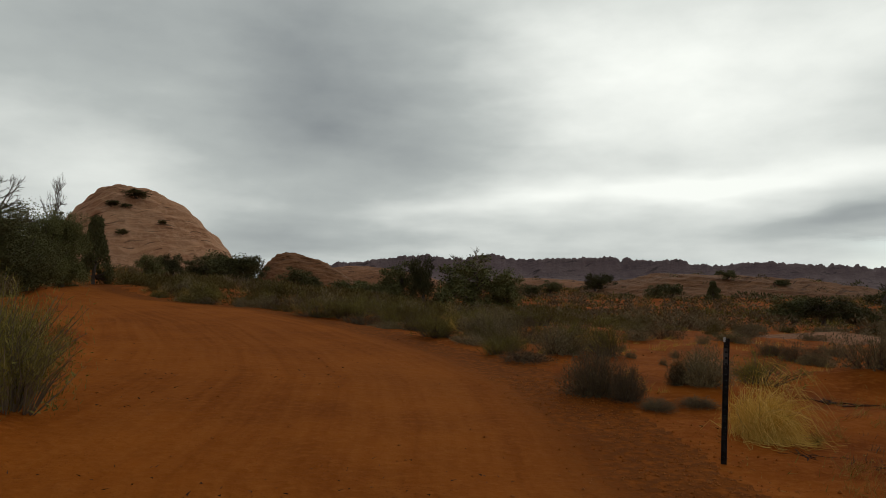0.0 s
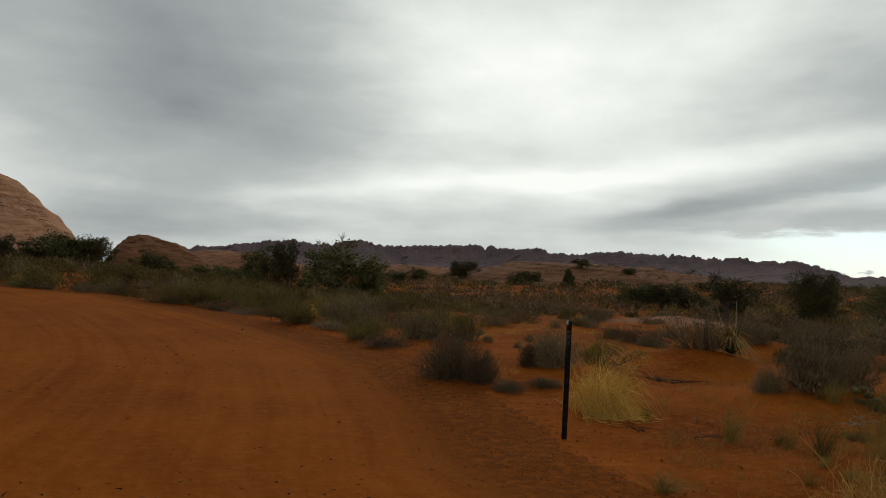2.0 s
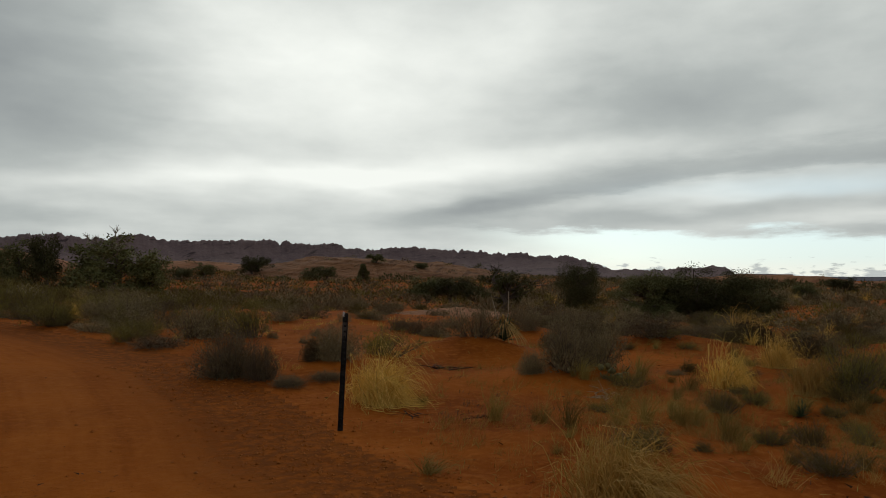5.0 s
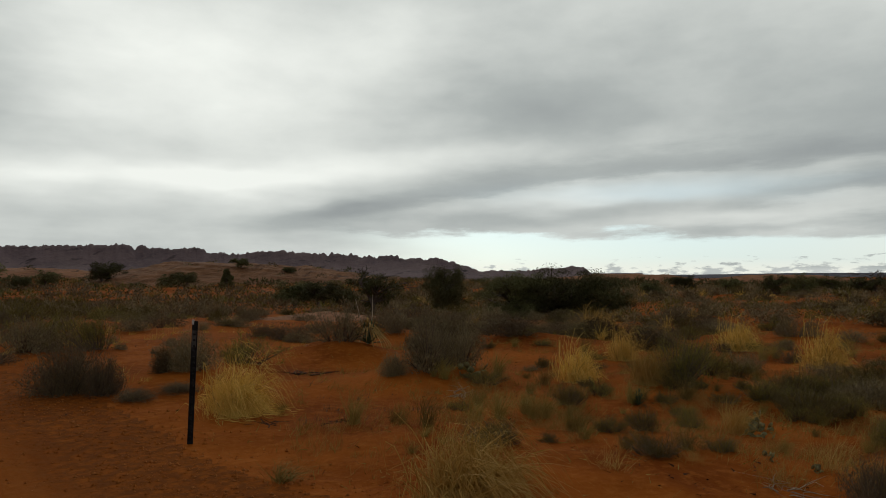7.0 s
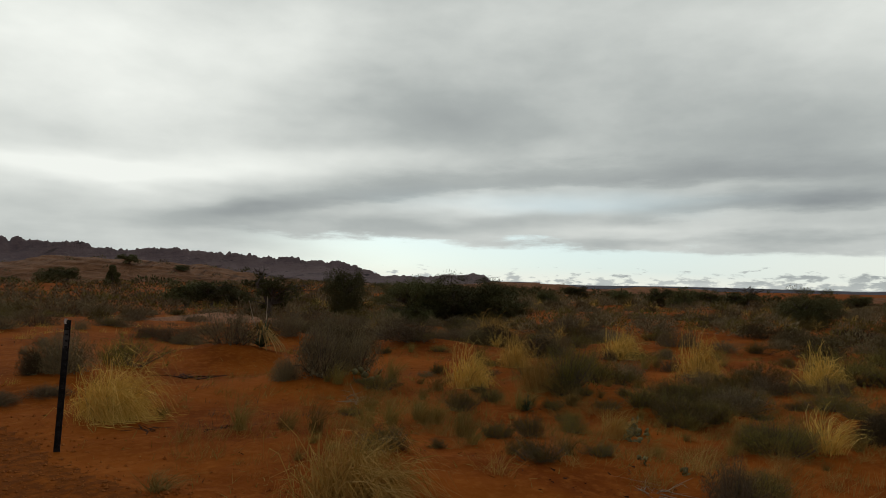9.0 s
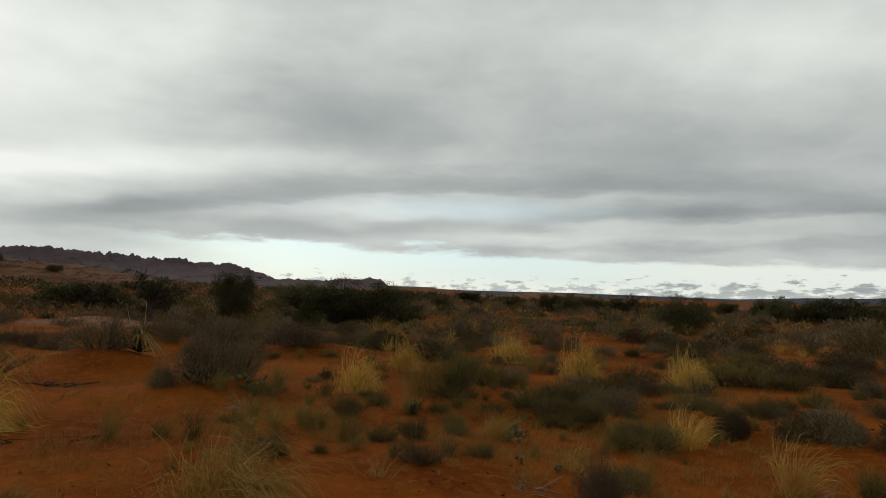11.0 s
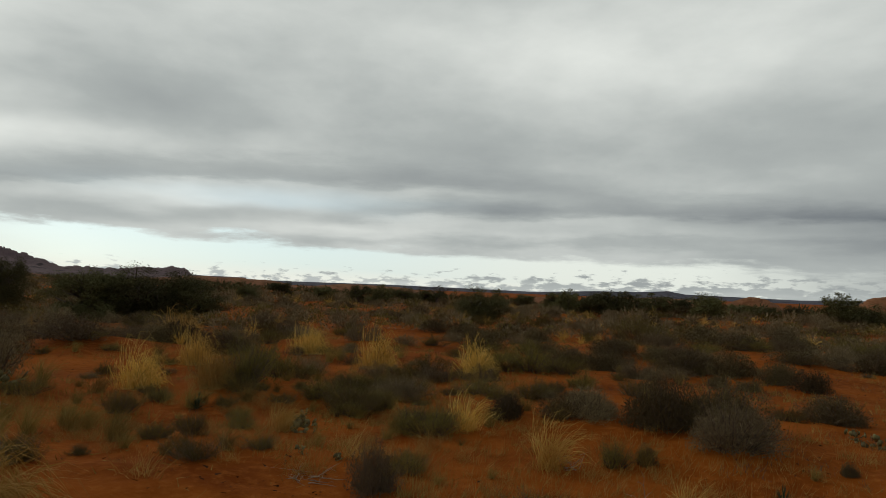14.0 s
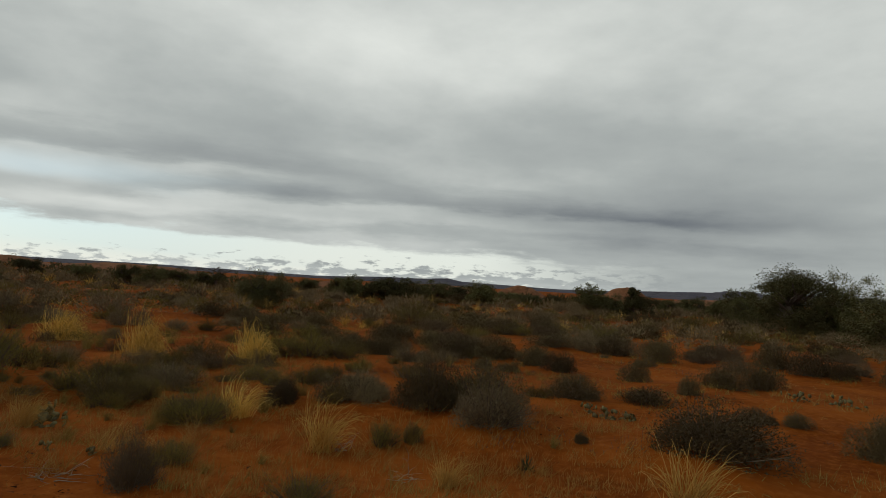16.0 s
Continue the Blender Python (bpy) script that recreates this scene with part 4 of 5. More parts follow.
GREEN_AT_A = [(5.28, 0.26, 0.44, 0.21), (7.1, -0.15, 0.35, 0.26), (6.29, 3.84, 0.37, 0.25), (7.62, 1.84, 0.61, 0.34), (7.67, 2.05, 0.42, 0.29), (7.86, 1.77, 0.36, 0.27), (8.79, 2.89, 0.43, 0.3), (8.71, 3.33, 0.5, 0.33), (9.66, 3.86, 0.55, 0.33), (9.06, 5.18, 0.79, 0.64), (10.01, 3.45, 0.56, 0.38), (9.89, 5.15, 0.67, 0.51), (11.47, 3.52, 0.65, 0.35), (5.1, 10.99, 0.95, 0.53), (12, 3.4, 0.95, 0.42), (13.21, 2.47, 0.92, 0.55), (13.68, 1.83, 0.94, 0.52), (-0.08, 16.43, 1.01, 0.61), (0.79, 20.28, 1.1, 0.71), (-1.34, 21.53, 1.49, 0.82), (-2.56, 21.95, 1.53, 0.75), (-3.92, 21.84, 1.89, 0.74), (3.38, 22.92, 1.81, 0.69), (23.97, 0.11, 1.62, 0.86)]
GREEN_AT_B = [(19.49, 22, 2.09, 0.6), (7.07, 29.08, 1.65, 0.52)]
for x, y, w, h in GREEN_AT_A + GREEN_AT_B:
    shrub(x, y, w, h, "G")
BUNCH_AT = [(3.52, 3.4, 0.84, 0.47), (3.59, 7.63, 0.83, 0.59), (8.67, 5.41, 0.36, 0.52), (8.59, 6.6, 0.64, 0.56), (12.08, 2.5, 0.39, 0.6), (12.62, 4.6, 0.49, 0.7), (11.16, 7.63, 0.6, 0.59), (14.27, 6.98, 0.79, 0.6), (17.69, 13.32, 1.38, 0.66)]
LOOSE_AT = [(5.96, -0.78, 0.2, 0.27), (5.63, -2.63, 0.53, 0.49), (6.77, 0.37, 0.4, 0.48), (7.01, 3.28, 0.35, 0.35), (7.92, 1.47, 0.28, 0.43)]
for x, y, w, h in LOOSE_AT:
    grass(x, y, w, h, "L")
for x, y, w, h in BUNCH_AT:
    grass(x, y, w, h, "B")
TUFT_AT = [(2.78, 4.7, 0.43, 0.17), (4.68, 5.33, 0.25, 0.39), (7.2, -0.44, 0.19, 0.23), (7.3, -0.49, 0.18, 0.25), (4.64, 5.71, 0.1, 0.22), (4.27, 6.07, 0.29, 0.38), (4.64, 5.85, 0.08, 0.2), (7.25, -1.87, 0.15, 0.17), (4.07, 7.37, 0.09, 0.2), (8.74, 0.53, 0.4, 0.27), (8.3, 4.59, 0.36, 0.26), (7.94, 6.69, 0.48, 0.33), (7.59, 7.29, 0.23, 0.43), (10.66, 4.82, 0.32, 0.28)]
for x, y, w, h in TUFT_AT:
    grass(x, y, w, h, "T")
THIN_AT = [(5.01, 5.04, 0.33, 0.34), (6.21, 3.74, 0.44, 0.25), (5.72, 4.6, 0.28, 0.32), (7.23, 2.27, 0.52, 0.14), (7.55, 1.76, 0.7, 0.15), (7.26, 3.34, 0.31, 0.31), (6.23, 5.26, 0.32, 0.26), (8.35, 4.45, 0.44, 0.3)]
for x, y, w, h in THIN_AT:
    grass(x, y, w, h, "Z")
BALL_AT = [(23.64, 1.44, 0.39, 0.36), (24.07, 1.37, 0.41, 0.34), (24.37, 2.62, 0.52, 0.45), (25.13, 2.66, 0.47, 0.35)]
for x, y, w, h in BALL_AT:
    grass(x, y, w, h, "F")
YUCCA_AT = [(6.58, -1.51, 0.19, 0.19), (7.62, 4.83, 0.26, 0.24)]
PEAR_AT = [(5.98, 2.1, 0.08, 0.11), (5.97, 2.45, 0.09, 0.12), (7.1, 3.14, 0.21, 0.26), (7.51, 3.32, 0.23, 0.28), (9.02, -2.87, 0.28, 0.23), (8.95, -3.11, 0.28, 0.21), (9.32, -2.68, 0.29, 0.2), (7.18, 7.4, 0.28, 0.33), (11.09, -6.4, 0.47, 0.22), (10.82, -6.9, 0.47, 0.24)]
PALE_WOOD_AT = [(5.44, 2.17, 0.44, 0.17), (6.85, 0.16, 0.18, 0.29), (6.32, 6.78, 0.51, 0.31), (6.12, -0.45, 0.26, 0.18)]
DARK_WOOD_AT = [(4.14, 6.3, 0.23, 0.06), (3.62, 6.76, 0.24, 0.06), (5.54, 9.63, 0.52, 0.12)]


FIELD = {"S": [], "K": [], "G": []}


def scrub_field(name, label, pool, mat, rows):
    """Shrubs past counting on the plain, as one mesh."""
    shapes = []
    for _, foliage in pool:
        v = np.empty(len(foliage.vertices) * 3)
        foliage.vertices.foreach_get("co", v)
        shapes.append(v.reshape(-1, 3))
    parts = []
    for x, y, w, h, turn, pick in rows:
        q, c, n = shapes[pick % len(shapes)], math.cos(turn), math.sin(turn)
        parts.append(np.stack([x + w * (c * q[:, 0] - n * q[:, 1]), y + w * (n * q[:, 0] + c * q[:, 1]), ground_at(x, y) - 0.02 + h * q[:, 2]], -1))
    v = np.concatenate(parts)
    return tagged(new(name, leaf_mesh(name, v, mat)), label, "scrub", kind="stuff")


def scatter(count, az0, az1, d0, d1, kinds, seed, wmin, wmax, aspect=0.5, clear=()):
    """Loose scrub between two bearings and two distances, evenly spread over the ground."""
    rng = random.Random(seed)
    made = 0
    while made < count:
        az, d = rng.uniform(az0, az1), math.sqrt(rng.uniform(d0 * d0, d1 * d1))
        x, y = polar(az, d)
        r, l = road_edges(np.array([x]), np.array([y]))
        if min(r[0], l[0]) > -0.5 or any(math.hypot(x - a, y - b) < c for a, b, c in clear):
            made += 0.2
            continue
        w = rng.uniform(wmin, wmax)
        k = rng.choice(kinds)
        if k in "SGK" and d > 30:
            FIELD[k].append((x, y, w, w * aspect * rng.uniform(0.8, 1.25), rng.uniform(0, 6.283), rng.randrange(3)))
        elif k in "SGK":
            shrub(x, y, w, w * aspect * rng.uniform(0.8, 1.25), k)
        else:
            grass(x, y, w * 0.6, w * 0.5, k)
        made += 1


for row, (off, hh) in enumerate(((0.6, 0.34), (1.6, 0.5), (2.7, 0.68))):
    for k in range(19):
        y = 13.0 + 1.05 * k + 0.4 * row
        x = float(np.interp(y, RIGHT_Y, RIGHT_X)) + off + placing.gauss(0, 0.35)
        w, pick = placing.uniform(0.55, 1.3), placing.random()
        if pick < 0.22:
            grass(x, y, w * 0.6, 0.40, "Z" if pick > 0.05 else "B")
        else:
            shrub(x, y + placing.gauss(0, 0.3), w, hh * placing.uniform(0.65, 1.2), "G" if pick < 0.68 else "S")

BARE = [(5.0, 13.5, 1.6), (4.2, 6.6, 1.4), (9.5, 20, 2.0), (12.5, -3, 2.2), (13.9, 23.7, 4.2), (12.6, 19.5, 2.5), (1.6, 37, 4.0), (1.4, 32, 2.0)]
scatter(80, -29, 8, 15, 46, "GGGSSZ", 1, 0.8, 1.5, 0.5, BARE)
scatter(60, -3, 34, 19, 42, "SSSGG", 2, 0.7, 1.4, 0.36, BARE)
scatter(70, 36, 62, 15, 28, "SSSGKF", 3, 0.5, 1.2, 0.42, BARE)
scatter(210, 60, 126, 18, 38, "KKSSSGGF", 4, 0.5, 1.3, 0.40, BARE)
scatter(240, 36, 130, 36, 66, "KKSSSGF", 5, 0.8, 1.8, 0.40)
scatter(70, 40, 96, 9, 18, "GGGTTZZS", 6, 0.3, 0.75, 0.45, BARE)
scatter(130, 40, 84, 5.6, 11, "TZZZG", 7, 0.2, 0.5, 0.5, BARE)
scatter(60, 42, 78, 5.6, 9.5, "ZZT", 17, 0.35, 0.7, 0.6, BARE)
scatter(60, 60, 104, 7.5, 17, "GSSTZG", 18, 0.3, 0.8, 0.45, BARE)
scatter(40, 84, 122, 8, 19, "KTZZS", 8, 0.2, 0.5, 0.5, BARE)
scatter(24, -46, -32, 9, 34, "GGS", 9, 1.0, 1.7, 0.6)
scatter(260, 40, 130, 60, 130, "KKSSG", 10, 1.0, 2.2, 0.42)
scrub_field("blackbrush_field", "rounded grey-brown blackbrush shrubs dotting the plain", GREY_FAR, GREY_LEAF, FIELD["S"])
scrub_field("dark_blackbrush_field", "compact dark blackbrush shrubs dotting the plain", DARK_FAR, DARK_LEAF, FIELD["K"])
scrub_field("rabbitbrush_field", "olive rabbitbrush dotting the plain", GREEN_FAR, GREEN_LEAF, FIELD["G"])


def far_scrub(name, label, mat, seed, count, az0, az1, d0, d1, wmin, wmax, tall, leaves=46, fat=0.075):
    """Scrub too far off to tell plant from plant: low clumps of leaves in one mesh."""
    rng, gen = random.Random(seed), np.random.default_rng(seed)
    pts = [(rng.uniform(az0, az1), d0 * (d1 / d0) ** (rng.random() ** 0.8), rng.uniform(wmin, wmax)) for _ in range(count)]
    xs = np.array([d * math.sin(radians(a)) for a, d, _ in pts])
    ys = np.array([d * math.cos(radians(a)) for a, d, _ in pts])
    ws = np.array([w * (1 + d / 400) for _, d, w in pts])
    r, l = road_edges(xs, ys)
    keep = np.minimum(r, l) < -0.4
    xs, ys, ws = xs[keep], ys[keep], ws[keep]
    zs = surface_at(xs, ys)
    bare = np.array([rng.random() for _ in xs])
    low = (zs - height(xs, ys) < 0.4) | ((bare < 0.16) & (zs - height(xs, ys) < 9.0))
    xs, ys, ws, zs = xs[low], ys[low], ws[low], zs[low]
    dome = np.hypot(xs - polar(-25, 150)[0], ys - polar(-25, 150)[1]) > 30
    xs, ys, ws, zs = xs[dome], ys[dome], ws[dome], zs[dome]
    n = len(xs)
    d = dome_ways(gen, n * leaves) * gen.uniform(0.6, 1.0, (n * leaves, 1))
    w = np.repeat(ws, leaves)[:, None]
    at = np.repeat(np.stack([xs, ys, zs], -1), leaves, 0) + d * w * np.array([0.5, 0.5, tall])
    way = d + np.concatenate([gen.normal(0, 0.5, (n * leaves, 2)), np.full((n * leaves, 1), 0.3)], 1)
    return tagged(new(name, many_leaves(name, at, way, w * 0.17 * (fat / 0.075) ** 0.8, w * fat, gen, mat)), label, "scrub", kind="stuff")


def grass_cover(name, label, mat, seed, count, az0, az1, d0, d1, tall, blades, share):
    """Thin dry stubble in patches between the shrubs, too fine to count."""
    rng = random.Random(seed)
    pts = [polar(rng.uniform(az0, az1), d0 * (d1 / d0) ** rng.random()) for _ in range(count)]
    xs, ys = np.array([p[0] for p in pts]), np.array([p[1] for p in pts])
    r, l = road_edges(xs, ys)
    patch = fbm(xs * 0.45, ys * 0.45, 3, seed)
    keep = (np.minimum(r, l) < -0.7) & (patch > np.quantile(patch, 1 - share))
    gen = np.random.default_rng(seed)
    xs, ys = xs[keep], ys[keep]
    n = len(xs) * blades
    big = np.repeat(gen.uniform(0.4, 1.3, len(xs)), blades)[:, None]
    at = np.repeat(np.stack([xs, ys, height(xs, ys) - 0.01], -1), blades, 0) + np.concatenate([gen.normal(0, 0.07, (n, 2)) * big, np.zeros((n, 1))], 1)
    way = dome_ways(gen, n) * np.array([0.7, 0.7, 1.0]) + np.array([0.30, -0.22, 0.35])
    wide = np.repeat(0.0030 + 0.00026 * np.hypot(xs, ys), blades)[:, None]
    return tagged(new(name, many_leaves(name, at, way, tall * big * gen.uniform(0.4, 1.3, (n, 1)), wide, gen, mat)), label, "grass", kind="stuff")


grass_cover("dry_stubble", "thin golden dry grass stubble on red sand", STRAW, 71, 2600, 30, 112, 5.2, 30, 0.15, 20, 0.42)
grass_cover("green_stubble", "thin olive grass stubble on red sand", GREENGRASS, 72, 2200, 30, 126, 5.2, 30, 0.16, 20, 0.42)
grass_cover("dry_stubble", "thin dry grass stubble beside the road", STRAW, 73, 900, -28, 30, 8, 34, 0.18, 20, 0.5)
grass_cover("grey_stubble", "low dead grey twigs on red sand", TWIG, 74, 700, 30, 126, 6.5, 26, 0.11, 14, 0.40)
far_scrub("mixed_scrub", "dense olive and yellow scrub beyond the road bank", GREEN_LEAF, 11, 420, -28, 12, 26, 60, 0.8, 1.5, 0.5, 150, 0.035)
far_scrub("mixed_scrub", "dense grey scrub beyond the road bank", GREY_LEAF, 12, 200, -16, 38, 28, 70, 0.8, 1.6, 0.42, 130, 0.038)
far_scrub("mixed_scrub", "low olive scrub on the plain", GREEN_LEAF, 13, 160, 34, 130, 24, 52, 0.6, 1.3, 0.40, 140, 0.035)
far_scrub("mixed_scrub", "low grey scrub on the plain", GREY_LEAF, 14, 300, 34, 130, 22, 52, 0.7, 1.5, 0.40, 140, 0.035)
far_scrub("grey_scrub", "distant grey-brown desert scrub", GREY_LEAF, 1, 2300, 30, 135, 48, 420, 0.8, 1.8, 0.38, 32)
far_scrub("green_scrub", "distant olive-green desert scrub", GREEN_LEAF, 2, 1000, 30, 135, 50, 400, 0.7, 1.5, 0.38, 32)
far_scrub("grey_scrub", "distant grey-brown scrub below the ridge", GREY_LEAF, 3, 1000, -30, 40, 46, 190, 0.9, 1.9, 0.40, 32)
far_scrub("green_scrub", "distant olive scrub below the ridge", GREEN_LEAF, 4, 560, -40, 40, 40, 180, 0.8, 1.7, 0.40, 32)
far_scrub("low_scrub", "low brown grass and scrub below the ridge", GREEN_LEAF, 8, 560, -28, 42, 50, 150, 0.9, 1.8, 0.18, 22, 0.08)
far_scrub("low_scrub", "low grey-brown scrub below the ridge", GREY_LEAF, 9, 420, -28, 42, 58, 190, 0.9, 1.8, 0.22, 22, 0.08)
far_scrub("low_scrub", "low grey-brown scrub on the plain", GREY_LEAF, 10, 1700, 40, 132, 58, 200, 0.8, 1.7, 0.24, 22, 0.075)
far_scrub("dry_scrub", "distant pale straw-coloured grass tufts", STRAW, 5, 650, 10, 130, 36, 260, 0.4, 0.9, 0.45, 30)
far_scrub("dark_scrub", "distant dark junipers and scrub on the plain", JUNIPER, 6, 620, 44, 135, 90, 480, 1.4, 2.6, 0.55, 70)
far_scrub("dark_scrub", "distant dark junipers on the sandstone", JUNIPER, 7, 260, -12, 44, 90, 320, 1.2, 2.2, 0.5, 60)

# junipers: bearing, distance, width, height
T0, T1, T2 = TREES
juniper(45.9, 27.2, 2.4, 1.75, T0, "broad dark green juniper thicket behind grey shrubs")
juniper(49.6, 27.7, 2.8, 1.85, T1, "broad dark green juniper thicket behind grey shrubs")
juniper(53.0, 28.2, 2.2, 1.65, T2, "broad dark green juniper thicket behind grey shrubs")
juniper(40.3, 33, 1.7, 2.2, T2, "upright dark green juniper among shrubs")
juniper(76.6, 34, 2.4, 1.7, T1, "lone dark green juniper among low scrub")
juniper(118.2, 38.6, 3.4, 3.2, T0, "large dark green juniper on flat sand")
juniper(121.2, 39.6, 2.4, 3.1, T1, "large dark green juniper on flat sand")
juniper(115.6, 44, 2.2, 1.7, T2, "dark green juniper beside a larger one")
juniper(125.4, 27, 3.2, 2.1, T0, "dense dark green juniper near the road")
juniper(106.7, 48.6, 1.9, 2.0, CONES[0], "cone-shaped dark green juniper on the plain")
juniper(-1.45, 50, 2.0, 3.6, T0, "dark green juniper on red sand behind shrubs")
juniper(-3.4, 51, 2.7, 3.1, T1, "dark green juniper on red sand behind shrubs")
juniper(3.0, 50, 4.6, 4.0, T1, "dark green juniper with dead top branches")
juniper(5.4, 51, 2.4, 3.2, T2, "dark green juniper with dead top branches")
juniper(-27.1, 44, 1.6, 3.8, CONES[1], "narrow pointed dark juniper beside the road")
for k, (az, d, w, h) in enumerate([(-30.4, 40, 2.4, 3.5), (-32.2, 38, 2.8, 3.6), (-34.6, 36, 3.4, 3.7), (-37.0, 33, 4.0, 3.3), (-31.4, 35, 2.6, 2.2), (-33.6, 33, 3.0, 2.4), (-29.3, 40.5, 2.2, 3.4),
                                   (-19.2, 58, 3.2, 2.0), (-17.2, 60, 3.4, 2.5), (-21.6, 56, 1.8, 2.0), (-15.6, 66, 3.0, 2.7), (-18.2, 62, 2.8, 2.6), (-23.2, 52, 1.6, 1.8), (-12.2, 72, 3.2, 2.4), (-11, 74, 2.4, 2.0), (-7.2, 66, 3.0, 1.7), (-6, 60, 2.4, 1.5)]):
    juniper(az, d, w, h, TREES[k % 3], "dark green juniper on the slope below the dome")
for k, (az, d, w, h) in enumerate([(12.9, 120, 4.6, 3.6), (9.2, 105, 3.0, 2.2), (7.6, 98, 2.6, 1.8), (19, 100, 3.6, 2.0), (17.6, 104, 3.0, 1.8), (27.5, 52, 2.8, 1.9), (29.5, 50, 2.6, 1.8), (31.2, 54, 2.4, 1.5),
                                   (59.4, 84, 2.6, 1.7), (65.8, 62, 1.9, 1.6), (67.9, 60, 2.0, 1.7), (69.6, 78, 2.4, 1.7), (62.5, 80, 2.4, 1.6)]):
    juniper(az, d, w, h, TREES_FAR[k % 3], "distant dark green juniper among scrub")
ROW_A = [(82.3, 56, 1.9, 1.5), (83.5, 54, 2.0, 1.9), (85.4, 54, 2.4, 1.7), (87.4, 53, 2.8, 1.9), (90.4, 56, 2.4, 1.7), (94.3, 57, 2.8, 1.9), (98.0, 66, 2.3, 1.2), (100.0, 70, 2.5, 1.3), (79.5, 75, 2.3, 1.4), (71.7, 70, 2.8, 1.6)]
ROW_B = [(103.1, 50, 2.2, 2.0), (104.8, 52, 2.0, 1.5), (109.5, 66, 2.6, 1.4), (111.5, 62, 2.4, 1.7), (113.2, 56, 2.4, 1.7), (114.4, 47, 2.1, 2.2), (88.8, 66, 2.6, 1.7), (92.2, 64, 2.6, 1.6), (96.2, 74, 2.6, 1.4), (107.9, 74, 2.6, 1.6), (57.1, 55, 1.6, 1.3)]
for k, (az, d, w, h) in enumerate(ROW_A + ROW_B):
    juniper(az, d, w, h, TREES_FAR[k % 3], "dark green juniper in a row across the plain")
juniper(22.0, 98, 1.7, 2.6, CONES[1], "narrow pointed dark juniper below sandstone")


def on_rock(az, el, near, w, h, label):
    """A bush where the line of sight at this bearing and elevation meets the rock."""
    for d in np.arange(near, near + 80, 0.25):
        x, y = polar(az, d)
        z = float(surface_at([x], [y])[0])
        if z > EYE + d * math.tan(radians(el)):
            break
    return juniper(az, d, w, h, TREES_FAR[0], label, base=z - 0.2)


on_rock(23.1, 1.25, 104, 2.8, 1.6, "small dark juniper on top of a sandstone hump")
on_rock(27.0, 0.80, 104, 2.4, 1.1, "small dark juniper on top of a sandstone hump")
on_rock(-24.5, 6.9, 110, 4.4, 1.5, "dark bush growing on the sandstone dome")
on_rock(-26.2, 6.1, 110, 2.6, 1.2, "dark bush growing on the sandstone dome")
on_rock(-25.2, 6.1, 110, 1.8, 0.9, "dark bush growing on the sandstone dome")
on_rock(-22.6, 5.0, 110, 1.6, 0.8, "dark bush growing on the sandstone dome")
on_rock(-25.3, 4.0, 110, 2.0, 1.2, "dark bush growing on the sandstone dome")


def snag(az, d, h, w, seed, label, levels=4, mat=DEAD, base=0.0):
    x, y = polar(az, d)
    ob = thing("dead_tree", label, "dead tree", "dead trees")
    part("trunk", snag_mesh(seed, levels, mat), ob)
    settle(ob, x, y, w, h, 1.0, turn=0)
    if base:
        ob.matrix_basis = Matrix.Translation((0, 0, base)) @ ob.matrix_basis


snag(-29.6, 42, 5.9, 1.9, 3, "bare dead juniper snag above green trees", levels=5, mat=BARK)
snag(-33.3, 38, 5.8, 3.0, 4, "bare dead juniper snag above green trees", levels=5, mat=BARK)
snag(-34.6, 38, 5.5, 2.6, 8, "bare dead juniper snag above green trees", levels=5, mat=BARK)
snag(2.2, 50.2, 4.9, 3.0, 5, "bare dead branches rising from a juniper")
snag(34.1, 31, 2.2, 3.0, 6, "half-dead twisted juniper with bare limbs", mat=BARK)
juniper(34.4, 31, 2.0, 1.9, OPEN_TREE, "half-dead twisted juniper with sparse foliage")
snag(72.5, 70, 2.2, 3.4, 9, "bare dead tree among junipers", mat=BARK)


# ---------- small plants and litter ----------
YUCCAS = [yucca_mesh(600 + k) for k in range(2)]
PAD = pad_mesh()
for k, (x, y, w, h) in enumerate(YUCCA_AT):
    ob = thing("yucca", "small green yucca rosette with stiff pointed blades", "yucca", "yuccas")
    part("rosette", YUCCAS[k % 2], ob)
    settle(ob, x, y, w * 1.1, h, 0.5)
for ob_x in (7.88,):
    ob = thing("yucca", "yucca with dry leaf skirt and pale flower stalks", "yucca", "yuccas")
    part("rosette", yucca_mesh(606, 36), ob)
    part("leaf_skirt", yucca_mesh(607, 90, PALE_STRAW, 1.0), ob, "dry straw-coloured drooping leaves")
    v, f = [], []
    tube(v, f, [Vector((0, 0, 0.1)), Vector((0.1, 0.02, 0.45)), Vector((0.13, 0.05, 0.82))], [0.009, 0.007, 0.003], 5)
    tube(v, f, [Vector((0, 0, 0.1)), Vector((-0.16, 0.02, 0.45)), Vector((-0.24, 0.05, 0.75))], [0.009, 0.007, 0.003], 5)
    part("flower_stalk", raw_mesh("flower_stalk", v, f, DEAD), ob, "pale dry flower stalks")
    settle(ob, ob_x, 11.3, 1.1, 0.62, 0.5, turn=0)
for k, (x, y, w, h) in enumerate(PEAR_AT):
    ob = thing("prickly_pear", "small dull-green prickly pear cactus", "cactus", "prickly pears")
    rng = random.Random(620 + k)
    s = h / 0.42
    for c in range(24):
        low = c < 13
        q = part("pad", PAD, ob)
        q.matrix_basis = pose(rng.gauss(0, 0.26 * w / s), rng.gauss(0, 0.26 * w / s), -0.02 if low else rng.uniform(0.08, 0.2), rng.gauss(0, 35), rng.gauss(0, 28), rng.uniform(0, 360)) @ Matrix.Scale(rng.uniform(0.10, 0.17), 4)
    settle(ob, x, y, s, s, 1.0)
